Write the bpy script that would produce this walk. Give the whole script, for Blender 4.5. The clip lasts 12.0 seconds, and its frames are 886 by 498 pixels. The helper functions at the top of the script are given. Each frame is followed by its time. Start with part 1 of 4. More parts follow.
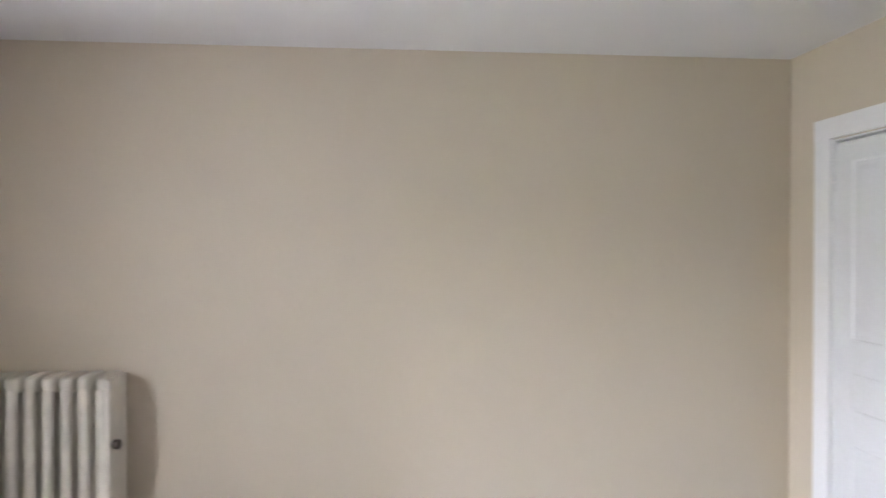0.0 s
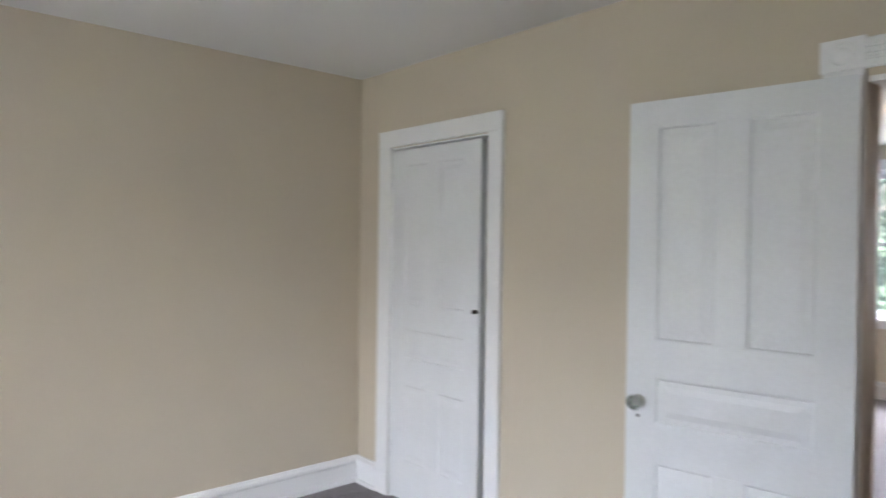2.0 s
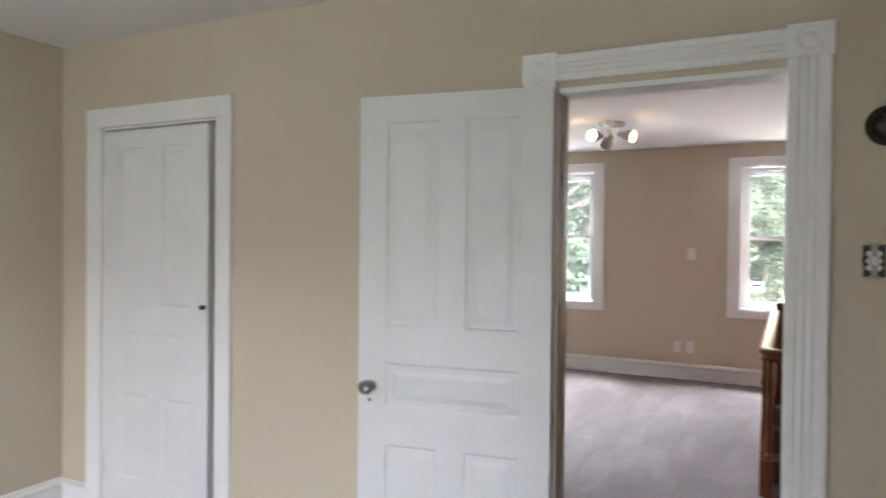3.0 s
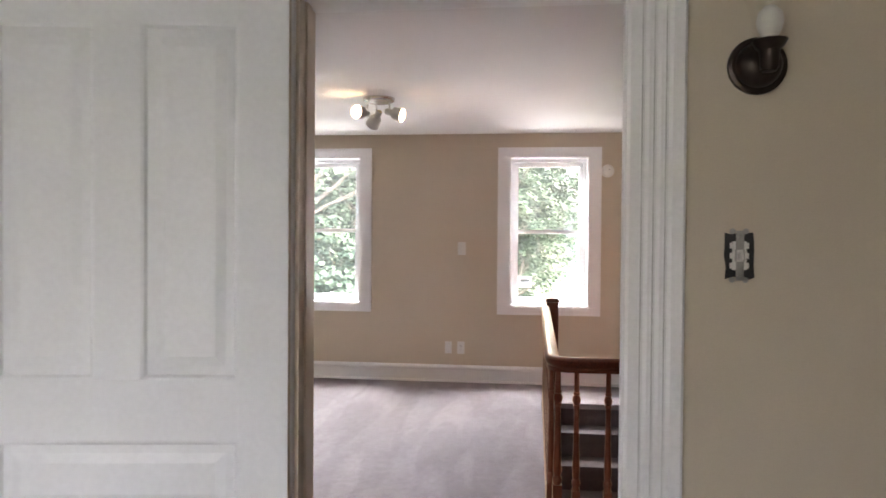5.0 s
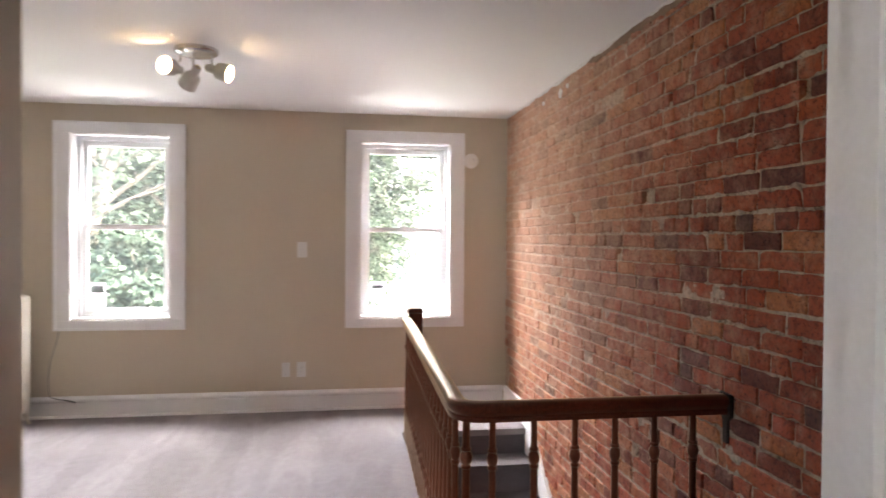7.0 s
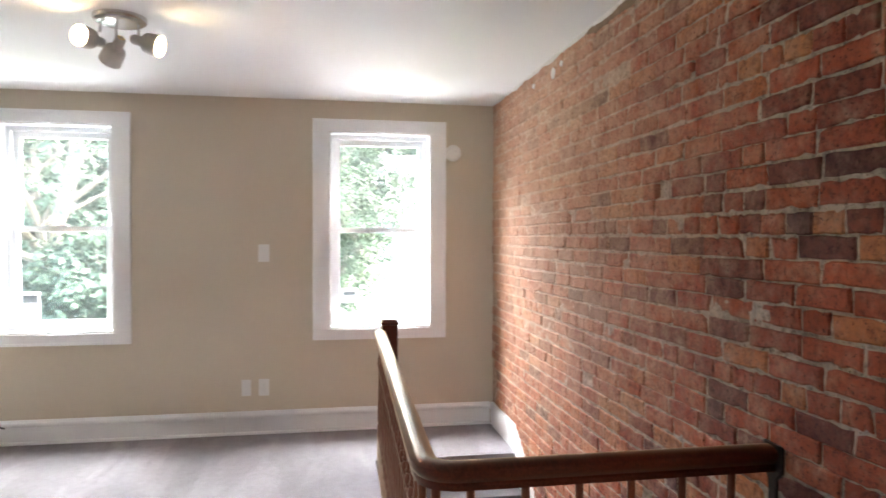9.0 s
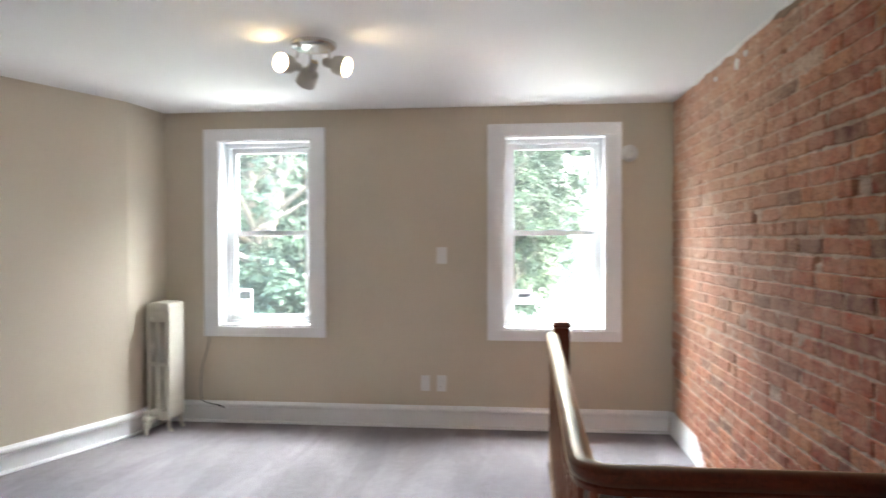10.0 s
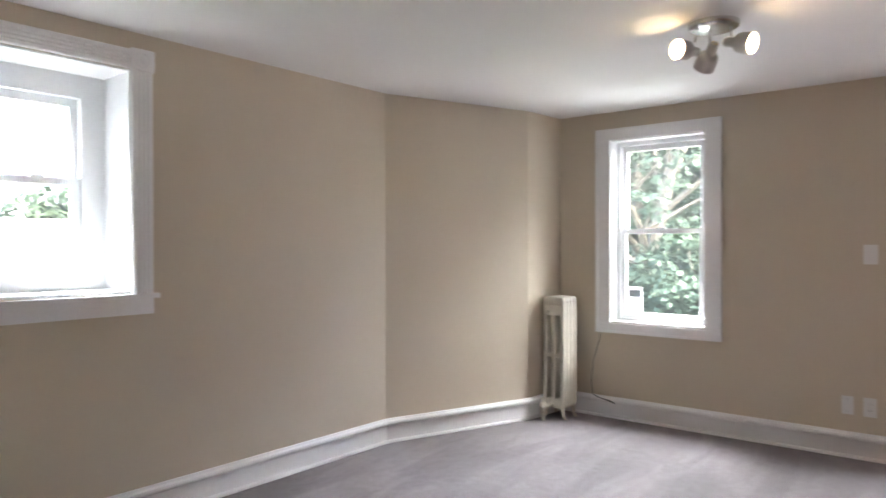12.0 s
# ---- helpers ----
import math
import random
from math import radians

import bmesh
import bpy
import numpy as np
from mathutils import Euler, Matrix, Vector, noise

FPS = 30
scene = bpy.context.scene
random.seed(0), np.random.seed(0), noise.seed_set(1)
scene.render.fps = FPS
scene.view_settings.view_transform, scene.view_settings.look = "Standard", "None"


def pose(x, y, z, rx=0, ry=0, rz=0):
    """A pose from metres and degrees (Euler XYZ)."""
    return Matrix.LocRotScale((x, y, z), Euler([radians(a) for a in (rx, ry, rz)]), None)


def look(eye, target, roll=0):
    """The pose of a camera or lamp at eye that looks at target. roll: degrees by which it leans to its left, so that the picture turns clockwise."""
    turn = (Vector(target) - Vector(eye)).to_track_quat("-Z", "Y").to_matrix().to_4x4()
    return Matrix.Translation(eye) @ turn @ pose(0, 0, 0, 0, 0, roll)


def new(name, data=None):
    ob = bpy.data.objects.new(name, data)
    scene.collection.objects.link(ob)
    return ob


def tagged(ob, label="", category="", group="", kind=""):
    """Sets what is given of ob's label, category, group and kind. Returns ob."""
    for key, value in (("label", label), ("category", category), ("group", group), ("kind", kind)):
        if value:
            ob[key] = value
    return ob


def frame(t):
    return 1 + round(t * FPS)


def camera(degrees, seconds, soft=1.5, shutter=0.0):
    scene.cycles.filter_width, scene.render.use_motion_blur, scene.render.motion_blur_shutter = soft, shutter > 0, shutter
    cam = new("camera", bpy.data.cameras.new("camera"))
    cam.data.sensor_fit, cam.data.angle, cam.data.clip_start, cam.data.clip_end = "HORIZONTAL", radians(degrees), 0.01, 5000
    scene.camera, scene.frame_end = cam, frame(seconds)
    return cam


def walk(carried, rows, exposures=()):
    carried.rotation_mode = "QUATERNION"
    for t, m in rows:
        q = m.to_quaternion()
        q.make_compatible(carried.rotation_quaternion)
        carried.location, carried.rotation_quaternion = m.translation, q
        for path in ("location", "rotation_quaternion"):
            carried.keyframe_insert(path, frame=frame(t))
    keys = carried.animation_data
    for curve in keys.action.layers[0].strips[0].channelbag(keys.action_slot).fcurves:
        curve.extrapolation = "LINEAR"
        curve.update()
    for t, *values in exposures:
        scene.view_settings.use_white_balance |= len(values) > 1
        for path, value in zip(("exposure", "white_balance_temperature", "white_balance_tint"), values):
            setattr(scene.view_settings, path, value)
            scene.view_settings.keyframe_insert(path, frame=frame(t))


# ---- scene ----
cam = camera(67.3, 12.0, soft=1.5, shutter=0.5)
PATH = [
    (0, (-0.2, 0.562, 1.53), (-2.194, 0.725, 1.514), 0.1),
    (0.5, (-0.112, 0.507, 1.537), (-2.049, 1.003, 1.504), 0.5),
    (1, (0.001, 0.392, 1.514), (-1.83, 1.196, 1.496), 0.7),
    (1.5, (0.029, 0.312, 1.513), (-1.683, 1.344, 1.49), 0.4),
    (2, (0.019, 0.234, 1.459), (-1.477, 1.561, 1.442), 0.8),
    (2.5, (0.01, 0.21, 1.447), (-1.151, 1.838, 1.425), 0.6),
    (3, (0.028, 0.249, 1.443), (-0.851, 2.046, 1.419), 0.6),
    (3.5, (0.044, 0.407, 1.434), (-0.63, 2.29, 1.405), 0.6),
    (3.7, (0.054, 0.494, 1.427), (-0.557, 2.398, 1.408), 0.7),
    (5.5, (-0.252, 1.343, 1.43), (-0.352, 3.34, 1.395), 0.3),
    (6, (-0.310, 1.597, 1.431), (-0.312, 3.602, 1.398), 0.3),
    (6.5, (-0.37, 1.879, 1.422), (-0.247, 3.875, 1.392), 0.4),
    (7, (-0.388, 2.083, 1.419), (-0.082, 4.059, 1.393), 0.4),
    (7.2, (-0.393, 2.154, 1.416), (-0.028, 4.121, 1.392), 0.3),
    (8.8, (-0.261, 2.615, 1.443), (0.132, 4.575, 1.411), 0.2),
    (9, (-0.228, 2.631, 1.446), (0.11, 4.602, 1.413), 0.1),
    (9.5, (-0.193, 2.612, 1.449), (-0.086, 4.608, 1.42), -0.0),
    (10, (-0.167, 2.576, 1.446), (-0.371, 4.566, 1.421), -0.1),
    (10.5, (-0.144, 2.565, 1.433), (-0.658, 4.497, 1.412), -0.0),
    (11, (-0.168, 2.582, 1.427), (-0.964, 4.417, 1.405), -0.1),
    (11.5, (-0.207, 2.582, 1.418), (-1.243, 4.292, 1.397), -0.2),
    (12, (-0.226, 2.597, 1.398), (-1.459, 4.172, 1.387), -0.1),
]
EXPOSURES = [(0.0, 7.5, 6400, 16), (1.0, 7.2, 6400, 14), (2.0, 7.05, 6400, 13), (3.0, 7.04, 6700, 14), (3.7, 7.12, 6900, 14), (5.5, 7.1, 7000, 18), (7.2, 7.1, 7100, 17), (8.8, 7.45, 6700, 10), (9.2, 7.38, 6500, 9), (10.0, 7.12, 6400, 7), (11.0, 6.83, 6500, 7), (12.0, 6.87, 6600, 11)]
walk(cam, [(t, look(eye, target, roll)) for t, eye, target, roll in PATH], EXPOSURES)

# ---- world and light ----
world = bpy.data.worlds.new("sky")
scene.world = world
world.use_nodes = True
wn = world.node_tree.nodes
sky = wn.new("ShaderNodeTexSky")
sky.sky_type, sky.sun_disc = "NISHITA", False
sky.sun_elevation, sky.sun_rotation = radians(47), radians(97)
sky.air_density, sky.dust_density, sky.ozone_density = 0.8, 5.0, 0.6
world.node_tree.links.new(sky.outputs["Color"], wn["Background"].inputs["Color"])
wn["Background"].inputs["Strength"].default_value = 0.05

sun_data = bpy.data.lights.new("sun", "SUN")
sun_data.energy, sun_data.angle, sun_data.color = 0.10, radians(14), (1.0, 0.96, 0.92)
sun = new("sun", sun_data)
sun.matrix_world = look((12, -1.5, 13), (0, 0, 0))


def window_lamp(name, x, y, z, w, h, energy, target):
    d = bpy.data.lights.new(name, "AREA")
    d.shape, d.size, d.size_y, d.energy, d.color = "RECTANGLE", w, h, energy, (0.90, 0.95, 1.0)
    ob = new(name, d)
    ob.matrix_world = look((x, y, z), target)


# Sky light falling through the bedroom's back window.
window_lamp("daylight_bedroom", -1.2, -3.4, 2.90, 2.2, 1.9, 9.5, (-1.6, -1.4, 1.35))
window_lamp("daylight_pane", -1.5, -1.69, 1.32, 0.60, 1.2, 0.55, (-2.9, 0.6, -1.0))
# Added unseen lamps: sky light above the two far windows, street fill below.
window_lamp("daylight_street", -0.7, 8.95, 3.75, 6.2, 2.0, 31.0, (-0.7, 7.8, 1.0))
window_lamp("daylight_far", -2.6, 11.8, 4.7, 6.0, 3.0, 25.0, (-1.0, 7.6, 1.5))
window_lamp("street_fill", -2.4, 13.5, -2.75, 9.0, 4.0, 13.5, (-1.0, 7.6, 1.5))
# Added unseen lamp for open sky over the yard, above the deep side window.
window_lamp("daylight_yard", -6.5, 2.9, 4.0, 2.4, 1.7, 36.0, (-3.6, 3.92, 1.8))

# ---- materials ----
H = 2.45           # ceiling
YA, YB = 2.558, 2.672   # faces of the wall between the rooms
FB = 0.03          # carpet of the stair room
XA = -3.37         # blank bedroom wall
XR = 1.003         # brick party wall
YF = 7.58          # window wall


def nodes_of(name, rough=0.6, metal=0.0, spec=0.5):
    m = bpy.data.materials.new(name)
    m.use_nodes = True
    nt = m.node_tree
    b = nt.nodes["Principled BSDF"]
    b.inputs["Roughness"].default_value = rough
    b.inputs["Metallic"].default_value = metal
    b.inputs["Specular IOR Level"].default_value = spec
    return m, nt, b


def noise_node(nt, scale, detail=4, rough=0.55, stretch=None, src="Object"):
    tc = nt.nodes.new("ShaderNodeTexCoord")
    n = nt.nodes.new("ShaderNodeTexNoise")
    n.inputs["Scale"].default_value, n.inputs["Detail"].default_value, n.inputs["Roughness"].default_value = scale, detail, rough
    mp = nt.nodes.new("ShaderNodeMapping")
    if stretch:
        mp.inputs["Scale"].default_value = stretch
    nt.links.new(tc.outputs[src], mp.inputs["Vector"])
    nt.links.new(mp.outputs["Vector"], n.inputs["Vector"])
    return n


def ramp_node(nt, src, stops):
    r = nt.nodes.new("ShaderNodeValToRGB")
    e = r.color_ramp.elements
    while len(e) < len(stops):
        e.new(0.5)
    for k, (p, c) in enumerate(stops):
        e[k].position, e[k].color = p, (*c, 1)
    nt.links.new(src, r.inputs["Fac"])
    return r


def mix_node(nt, fac, a, b, mode="MIX"):
    m = nt.nodes.new("ShaderNodeMix")
    m.data_type, m.blend_type = "RGBA", mode
    for key, v in ((0, fac), (6, a), (7, b)):
        if hasattr(v, "is_output"):
            nt.links.new(v, m.inputs[key])
        elif key == 0:
            m.inputs[0].default_value = v
        else:
            m.inputs[key].default_value = (*v, 1)
    return m.outputs[2]


def bump_into(nt, b, height, strength, dist):
    n = nt.nodes.new("ShaderNodeBump")
    n.inputs["Strength"].default_value, n.inputs["Distance"].default_value = strength, dist
    nt.links.new(height, n.inputs["Height"])
    nt.links.new(n.outputs["Normal"], b.inputs["Normal"])


def paint(name, color, rough=0.6, var=0.05, big=1.3, fine=160, bump=0.15, dist=0.001, metal=0.0, spec=0.5):
    m, nt, b = nodes_of(name, rough, metal, spec)
    lo = [c * (1 - var) for c in color]
    hi = [min(1, c * (1 + var)) for c in color]
    n1 = noise_node(nt, big, 5)
    c1 = ramp_node(nt, n1.outputs["Fac"], [(0.3, lo), (0.7, hi)])
    n2 = noise_node(nt, fine, 3)
    c2 = ramp_node(nt, n2.outputs["Fac"], [(0.3, (0.95, 0.95, 0.95)), (0.7, (1, 1, 1))])
    nt.links.new(mix_node(nt, 1.0, c1.outputs["Color"], c2.outputs["Color"], "MULTIPLY"), b.inputs["Base Color"])
    rr = nt.nodes.new("ShaderNodeMapRange")
    rr.inputs["To Min"].default_value, rr.inputs["To Max"].default_value = max(0.02, rough - 0.08), min(1, rough + 0.1)
    nt.links.new(n1.outputs["Fac"], rr.inputs["Value"])
    nt.links.new(rr.outputs["Result"], b.inputs["Roughness"])
    bump_into(nt, b, n2.outputs["Fac"], bump, dist)
    return m


M_WALL = paint("beige_wall_paint", (0.62, 0.542, 0.425), 0.75, 0.035, 0.9, 260, 0.12, 0.0008)
M_CEIL = paint("ceiling_paint", (0.80, 0.79, 0.78), 0.85, 0.02, 1.2, 200, 0.15, 0.001)
M_TRIM = paint("white_trim_paint", (0.88, 0.88, 0.88), 0.38, 0.012, 2.0, 90, 0.03, 0.0005)
M_DOOR = paint("white_door_paint", (0.79, 0.80, 0.81), 0.42, 0.03, 4.0, 70, 0.06, 0.0008)
M_CREAM = paint("cream_edge_paint", (0.66, 0.57, 0.46), 0.32, 0.06, 5.0, 90, 0.06, 0.0006)
M_VINYL = paint("white_vinyl", (0.86, 0.87, 0.88), 0.35, 0.015, 3, 120, 0.03, 0.0005)
M_IRON = paint("cream_radiator_paint", (0.65, 0.61, 0.52), 0.45, 0.08, 9, 110, 0.35, 0.0015)
M_PLASTIC = paint("ivory_plastic", (0.78, 0.77, 0.74), 0.35, 0.02, 6, 200, 0.03, 0.0003)
M_BLACK = paint("black_plastic", (0.025, 0.024, 0.024), 0.5, 0.2, 40, 200, 0.1, 0.0005)
M_BRONZE = paint("dark_bronze", (0.055, 0.042, 0.035), 0.35, 0.25, 30, 120, 0.1, 0.0005, 0.85)
M_STEEL = paint("zinc_metal", (0.45, 0.44, 0.42), 0.38, 0.1, 30, 200, 0.05, 0.0003, 1.0)
M_NICKEL = paint("brushed_nickel", (0.52, 0.49, 0.45), 0.55, 0.05, 20, 200, 0.05, 0.0003, 0.35)
M_CABLE = paint("grey_cable", (0.09, 0.085, 0.08), 0.6, 0.1, 30)
M_PLASTER = paint("plaster_bead", (0.72, 0.70, 0.67), 0.9, 0.08, 25, 120, 0.5, 0.004)
M_PARGE = paint("grey_brown_parging", (0.24, 0.16, 0.105), 0.95, 0.25, 12, 120, 0.7, 0.004)
M_ROAD = paint("pale_concrete", (0.28, 0.275, 0.26), 0.9, 0.1, 0.4, 30, 0.3, 0.01)
M_SIDING = paint("pale_siding", (0.62, 0.63, 0.64), 0.7, 0.05, 0.8, 40, 0.1, 0.003)
M_ROOF = paint("pale_grey_roof", (0.42, 0.42, 0.42), 0.9, 0.15, 1.0, 30, 0.3, 0.01)
M_INK = paint("grey_ink", (0.20, 0.22, 0.24), 0.6, 0.05)


def carpet(name, a, b_, streak):
    """Cut-pile carpet: fibre grain, soft wear, and the strokes that a vacuum cleaner leaves in the pile."""
    m, nt, b = nodes_of(name, 0.95, 0, 0.15)
    n1 = noise_node(nt, 1.1, 4, 0.6)
    n2 = noise_node(nt, 240, 2)
    n3 = noise_node(nt, 22, 5, 0.65)
    c1 = ramp_node(nt, n1.outputs["Fac"], [(0.35, a), (0.65, b_)])
    c2 = ramp_node(nt, n2.outputs["Fac"], [(0.25, (0.70, 0.69, 0.69)), (0.75, (1, 1, 1))])
    c3 = ramp_node(nt, n3.outputs["Fac"], [(0.32, (0.83, 0.83, 0.83)), (0.68, (1, 1, 1))])
    x = mix_node(nt, 1.0, c1.outputs["Color"], c2.outputs["Color"], "MULTIPLY")
    x = mix_node(nt, 1.0, x, c3.outputs["Color"], "MULTIPLY")
    for turn, wide, low in ((24, 3.4, streak), (-17, 2.7, streak * 0.8), (58, 2.2, streak * 0.5)):
        n = noise_node(nt, 1.0, 2.5, 0.45, (wide, wide * 0.22, 1))
        n.inputs["Distortion"].default_value = 0.5
        n.inputs["Vector"].links[0].from_node.inputs["Rotation"].default_value = (0, 0, radians(turn))
        c = ramp_node(nt, n.outputs["Fac"], [(0.46, (1 - low,) * 3), (0.53, (1, 1, 1))])
        x = mix_node(nt, 1.0, x, c.outputs["Color"], "MULTIPLY")
    nt.links.new(x, b.inputs["Base Color"])
    b.inputs["Sheen Weight"].default_value = 0.15
    bump_into(nt, b, n2.outputs["Fac"], 0.9, 0.006)
    return m


M_CARPET = carpet("grey_lilac_carpet", (0.385, 0.348, 0.364), (0.455, 0.415, 0.432), 0.14)
# Same carpet with the stairwell's shade put into a darker colour.
M_SHADECARPET = carpet("shaded_stair_carpet", (0.13, 0.115, 0.122), (0.17, 0.152, 0.160), 0.05)


def wood(name, dark, light, rough, axis=(1, 1, 14)):
    m, nt, b = nodes_of(name, rough)
    n1 = noise_node(nt, 9, 6, 0.6, axis)
    n2 = noise_node(nt, 3, 3)
    c1 = ramp_node(nt, n1.outputs["Fac"], [(0.3, dark), (0.7, light)])
    c2 = ramp_node(nt, n2.outputs["Fac"], [(0.3, (0.78, 0.76, 0.74)), (0.7, (1, 1, 1))])
    nt.links.new(mix_node(nt, 1.0, c1.outputs["Color"], c2.outputs["Color"], "MULTIPLY"), b.inputs["Base Color"])
    bump_into(nt, b, n1.outputs["Fac"], 0.12, 0.0008)
    # amber varnish over the wood
    b.inputs["Specular IOR Level"].default_value = 0.1
    gl = nt.nodes.new("ShaderNodeBsdfGlossy")
    gl.inputs["Color"].default_value = (0.95, 0.79, 0.55, 1)
    gl.inputs["Roughness"].default_value = rough * 0.9
    fr = nt.nodes.new("ShaderNodeFresnel")
    fr.inputs["IOR"].default_value = 1.31
    mx = nt.nodes.new("ShaderNodeMixShader")
    nt.links.new(fr.outputs[0], mx.inputs[0])
    nt.links.new(b.outputs[0], mx.inputs[1])
    nt.links.new(gl.outputs[0], mx.inputs[2])
    nt.links.new(mx.outputs[0], nt.nodes["Material Output"].inputs["Surface"])
    return m


M_RAIL = wood("varnished_rail_wood", (0.060, 0.012, 0.006), (0.120, 0.026, 0.011), 0.33, (14, 1.2, 14))
M_SPINDLE = wood("varnished_spindle_wood", (0.085, 0.020, 0.009), (0.17, 0.046, 0.019), 0.42, (16, 16, 1.5))


def brick_material(name, source):
    """Scraped old brick; source gives the tone: each object's, each island's, or that of bare lime mortar."""
    m, nt, b = nodes_of(name, 0.78, 0, 0.3)
    pos = nt.nodes.new("ShaderNodeNewGeometry")

    def noise_at(scale, detail, rough=0.55):
        n = nt.nodes.new("ShaderNodeTexNoise")
        n.inputs["Scale"].default_value, n.inputs["Detail"].default_value, n.inputs["Roughness"].default_value = scale, detail, rough
        nt.links.new(pos.outputs["Position"], n.inputs["Vector"])
        return n

    def map_range(src, a, b_):
        r = nt.nodes.new("ShaderNodeMapRange")
        r.inputs["From Min"].default_value, r.inputs["From Max"].default_value = a, b_
        nt.links.new(src, r.inputs["Value"])
        return r.outputs[0]

    n1, n2, n3, n4 = noise_at(45, 7, 0.65), noise_at(1.7, 5), noise_at(120, 3), noise_at(9, 7, 0.68)
    if source == "mortar":
        body = ramp_node(nt, n4.outputs["Fac"], [(0.3, (0.26, 0.19, 0.145)), (0.45, (0.44, 0.35, 0.275)), (0.65, (0.56, 0.465, 0.375))])
    else:
        rnd = pos.outputs["Random Per Island"] if source == "island" else nt.nodes.new("ShaderNodeObjectInfo").outputs["Random"]
        body = ramp_node(nt, rnd, [(0.0, (0.09, 0.038, 0.034)), (0.05, (0.16, 0.053, 0.040)), (0.13, (0.21, 0.056, 0.034)), (0.30, (0.31, 0.072, 0.038)),
                                  (0.55, (0.36, 0.086, 0.041)), (0.80, (0.385, 0.104, 0.046)), (0.93, (0.42, 0.140, 0.056)), (1.0, (0.45, 0.190, 0.088))])
    mottle = ramp_node(nt, n1.outputs["Fac"], [(0.34, (0.48, 0.42, 0.41)), (0.48, (0.97, 0.97, 0.97)), (0.68, (1.28, 1.22, 1.12))])
    x = mix_node(nt, 1.0, body.outputs["Color"], mottle.outputs["Color"], "MULTIPLY")
    hue = ramp_node(nt, n2.outputs["Fac"], [(0.36, (0.80, 0.74, 0.76)), (0.62, (1.06, 1.10, 1.08))])
    x = mix_node(nt, 1.0, x, hue.outputs["Color"], "MULTIPLY")
    # lime film from scraped plaster plus painted brightness, stronger towards the far end's top
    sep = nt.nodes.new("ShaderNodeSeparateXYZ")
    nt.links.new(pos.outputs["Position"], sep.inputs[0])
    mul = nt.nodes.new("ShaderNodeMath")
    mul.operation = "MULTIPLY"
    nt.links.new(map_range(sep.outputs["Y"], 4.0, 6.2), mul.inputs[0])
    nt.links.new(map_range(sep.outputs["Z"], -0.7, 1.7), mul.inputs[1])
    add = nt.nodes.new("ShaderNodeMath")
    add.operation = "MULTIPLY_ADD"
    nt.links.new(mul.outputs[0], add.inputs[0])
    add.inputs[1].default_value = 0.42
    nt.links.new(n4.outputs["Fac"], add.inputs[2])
    smear_and_light = ramp_node(nt, add.outputs[0], [(0.50, (0, 0, 0)), (0.78, (0.55, 0.55, 0.55)), (0.98, (0.8, 0.8, 0.8))])
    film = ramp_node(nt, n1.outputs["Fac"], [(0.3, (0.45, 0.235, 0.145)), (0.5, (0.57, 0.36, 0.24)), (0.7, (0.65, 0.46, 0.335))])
    x = mix_node(nt, smear_and_light.outputs["Color"], x, film.outputs["Color"])
    wash = ramp_node(nt, n4.outputs["Fac"], [(0.62, (0, 0, 0)), (0.72, (0.5, 0.5, 0.5))])
    x = mix_node(nt, wash.outputs["Color"], x, (0.40, 0.30, 0.225))
    pit = ramp_node(nt, n3.outputs["Fac"], [(0.325, (0.25, 0.19, 0.16)), (0.39, (1, 1, 1))])
    x = mix_node(nt, 1.0, x, pit.outputs["Color"], "MULTIPLY")
    nt.links.new(x, b.inputs["Base Color"])
    bump_into(nt, b, n1.outputs["Fac"], 0.8, 0.008)
    return m


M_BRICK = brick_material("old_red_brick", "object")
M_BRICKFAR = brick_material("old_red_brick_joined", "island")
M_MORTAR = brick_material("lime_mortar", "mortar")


def glass_material():
    m, nt, b = nodes_of("window_glass", 0.0)
    tr = nt.nodes.new("ShaderNodeBsdfTransparent")
    gl = nt.nodes.new("ShaderNodeBsdfGlossy")
    gl.inputs["Roughness"].default_value = 0.02
    fr = nt.nodes.new("ShaderNodeFresnel")
    fr.inputs["IOR"].default_value = 1.45
    mx = nt.nodes.new("ShaderNodeMixShader")
    nt.links.new(fr.outputs[0], mx.inputs[0])
    nt.links.new(tr.outputs[0], mx.inputs[1])
    nt.links.new(gl.outputs[0], mx.inputs[2])
    # a faint translucent veil on the pane, imitating glare haze over the view
    veil = nt.nodes.new("ShaderNodeBsdfTranslucent")
    veil.inputs["Color"].default_value = (0.85, 0.87, 0.88, 1)
    mx2 = nt.nodes.new("ShaderNodeMixShader")
    mx2.inputs[0].default_value = 0.0030
    nt.links.new(mx.outputs[0], mx2.inputs[1])
    nt.links.new(veil.outputs[0], mx2.inputs[2])
    nt.links.new(mx2.outputs[0], nt.nodes["Material Output"].inputs["Surface"])
    return m


M_GLASS = glass_material()


def lamp_glass_material():
    m, nt, b = nodes_of("clear_lamp_glass", 0.0)
    tr = nt.nodes.new("ShaderNodeBsdfTransparent")
    gl = nt.nodes.new("ShaderNodeBsdfGlossy")
    gl.inputs["Roughness"].default_value = 0.05
    mx = nt.nodes.new("ShaderNodeMixShader")
    mx.inputs[0].default_value = 0.035
    nt.links.new(tr.outputs[0], mx.inputs[1])
    nt.links.new(gl.outputs[0], mx.inputs[2])
    nt.links.new(mx.outputs[0], nt.nodes["Material Output"].inputs["Surface"])
    return m


M_LAMPGLASS = lamp_glass_material()


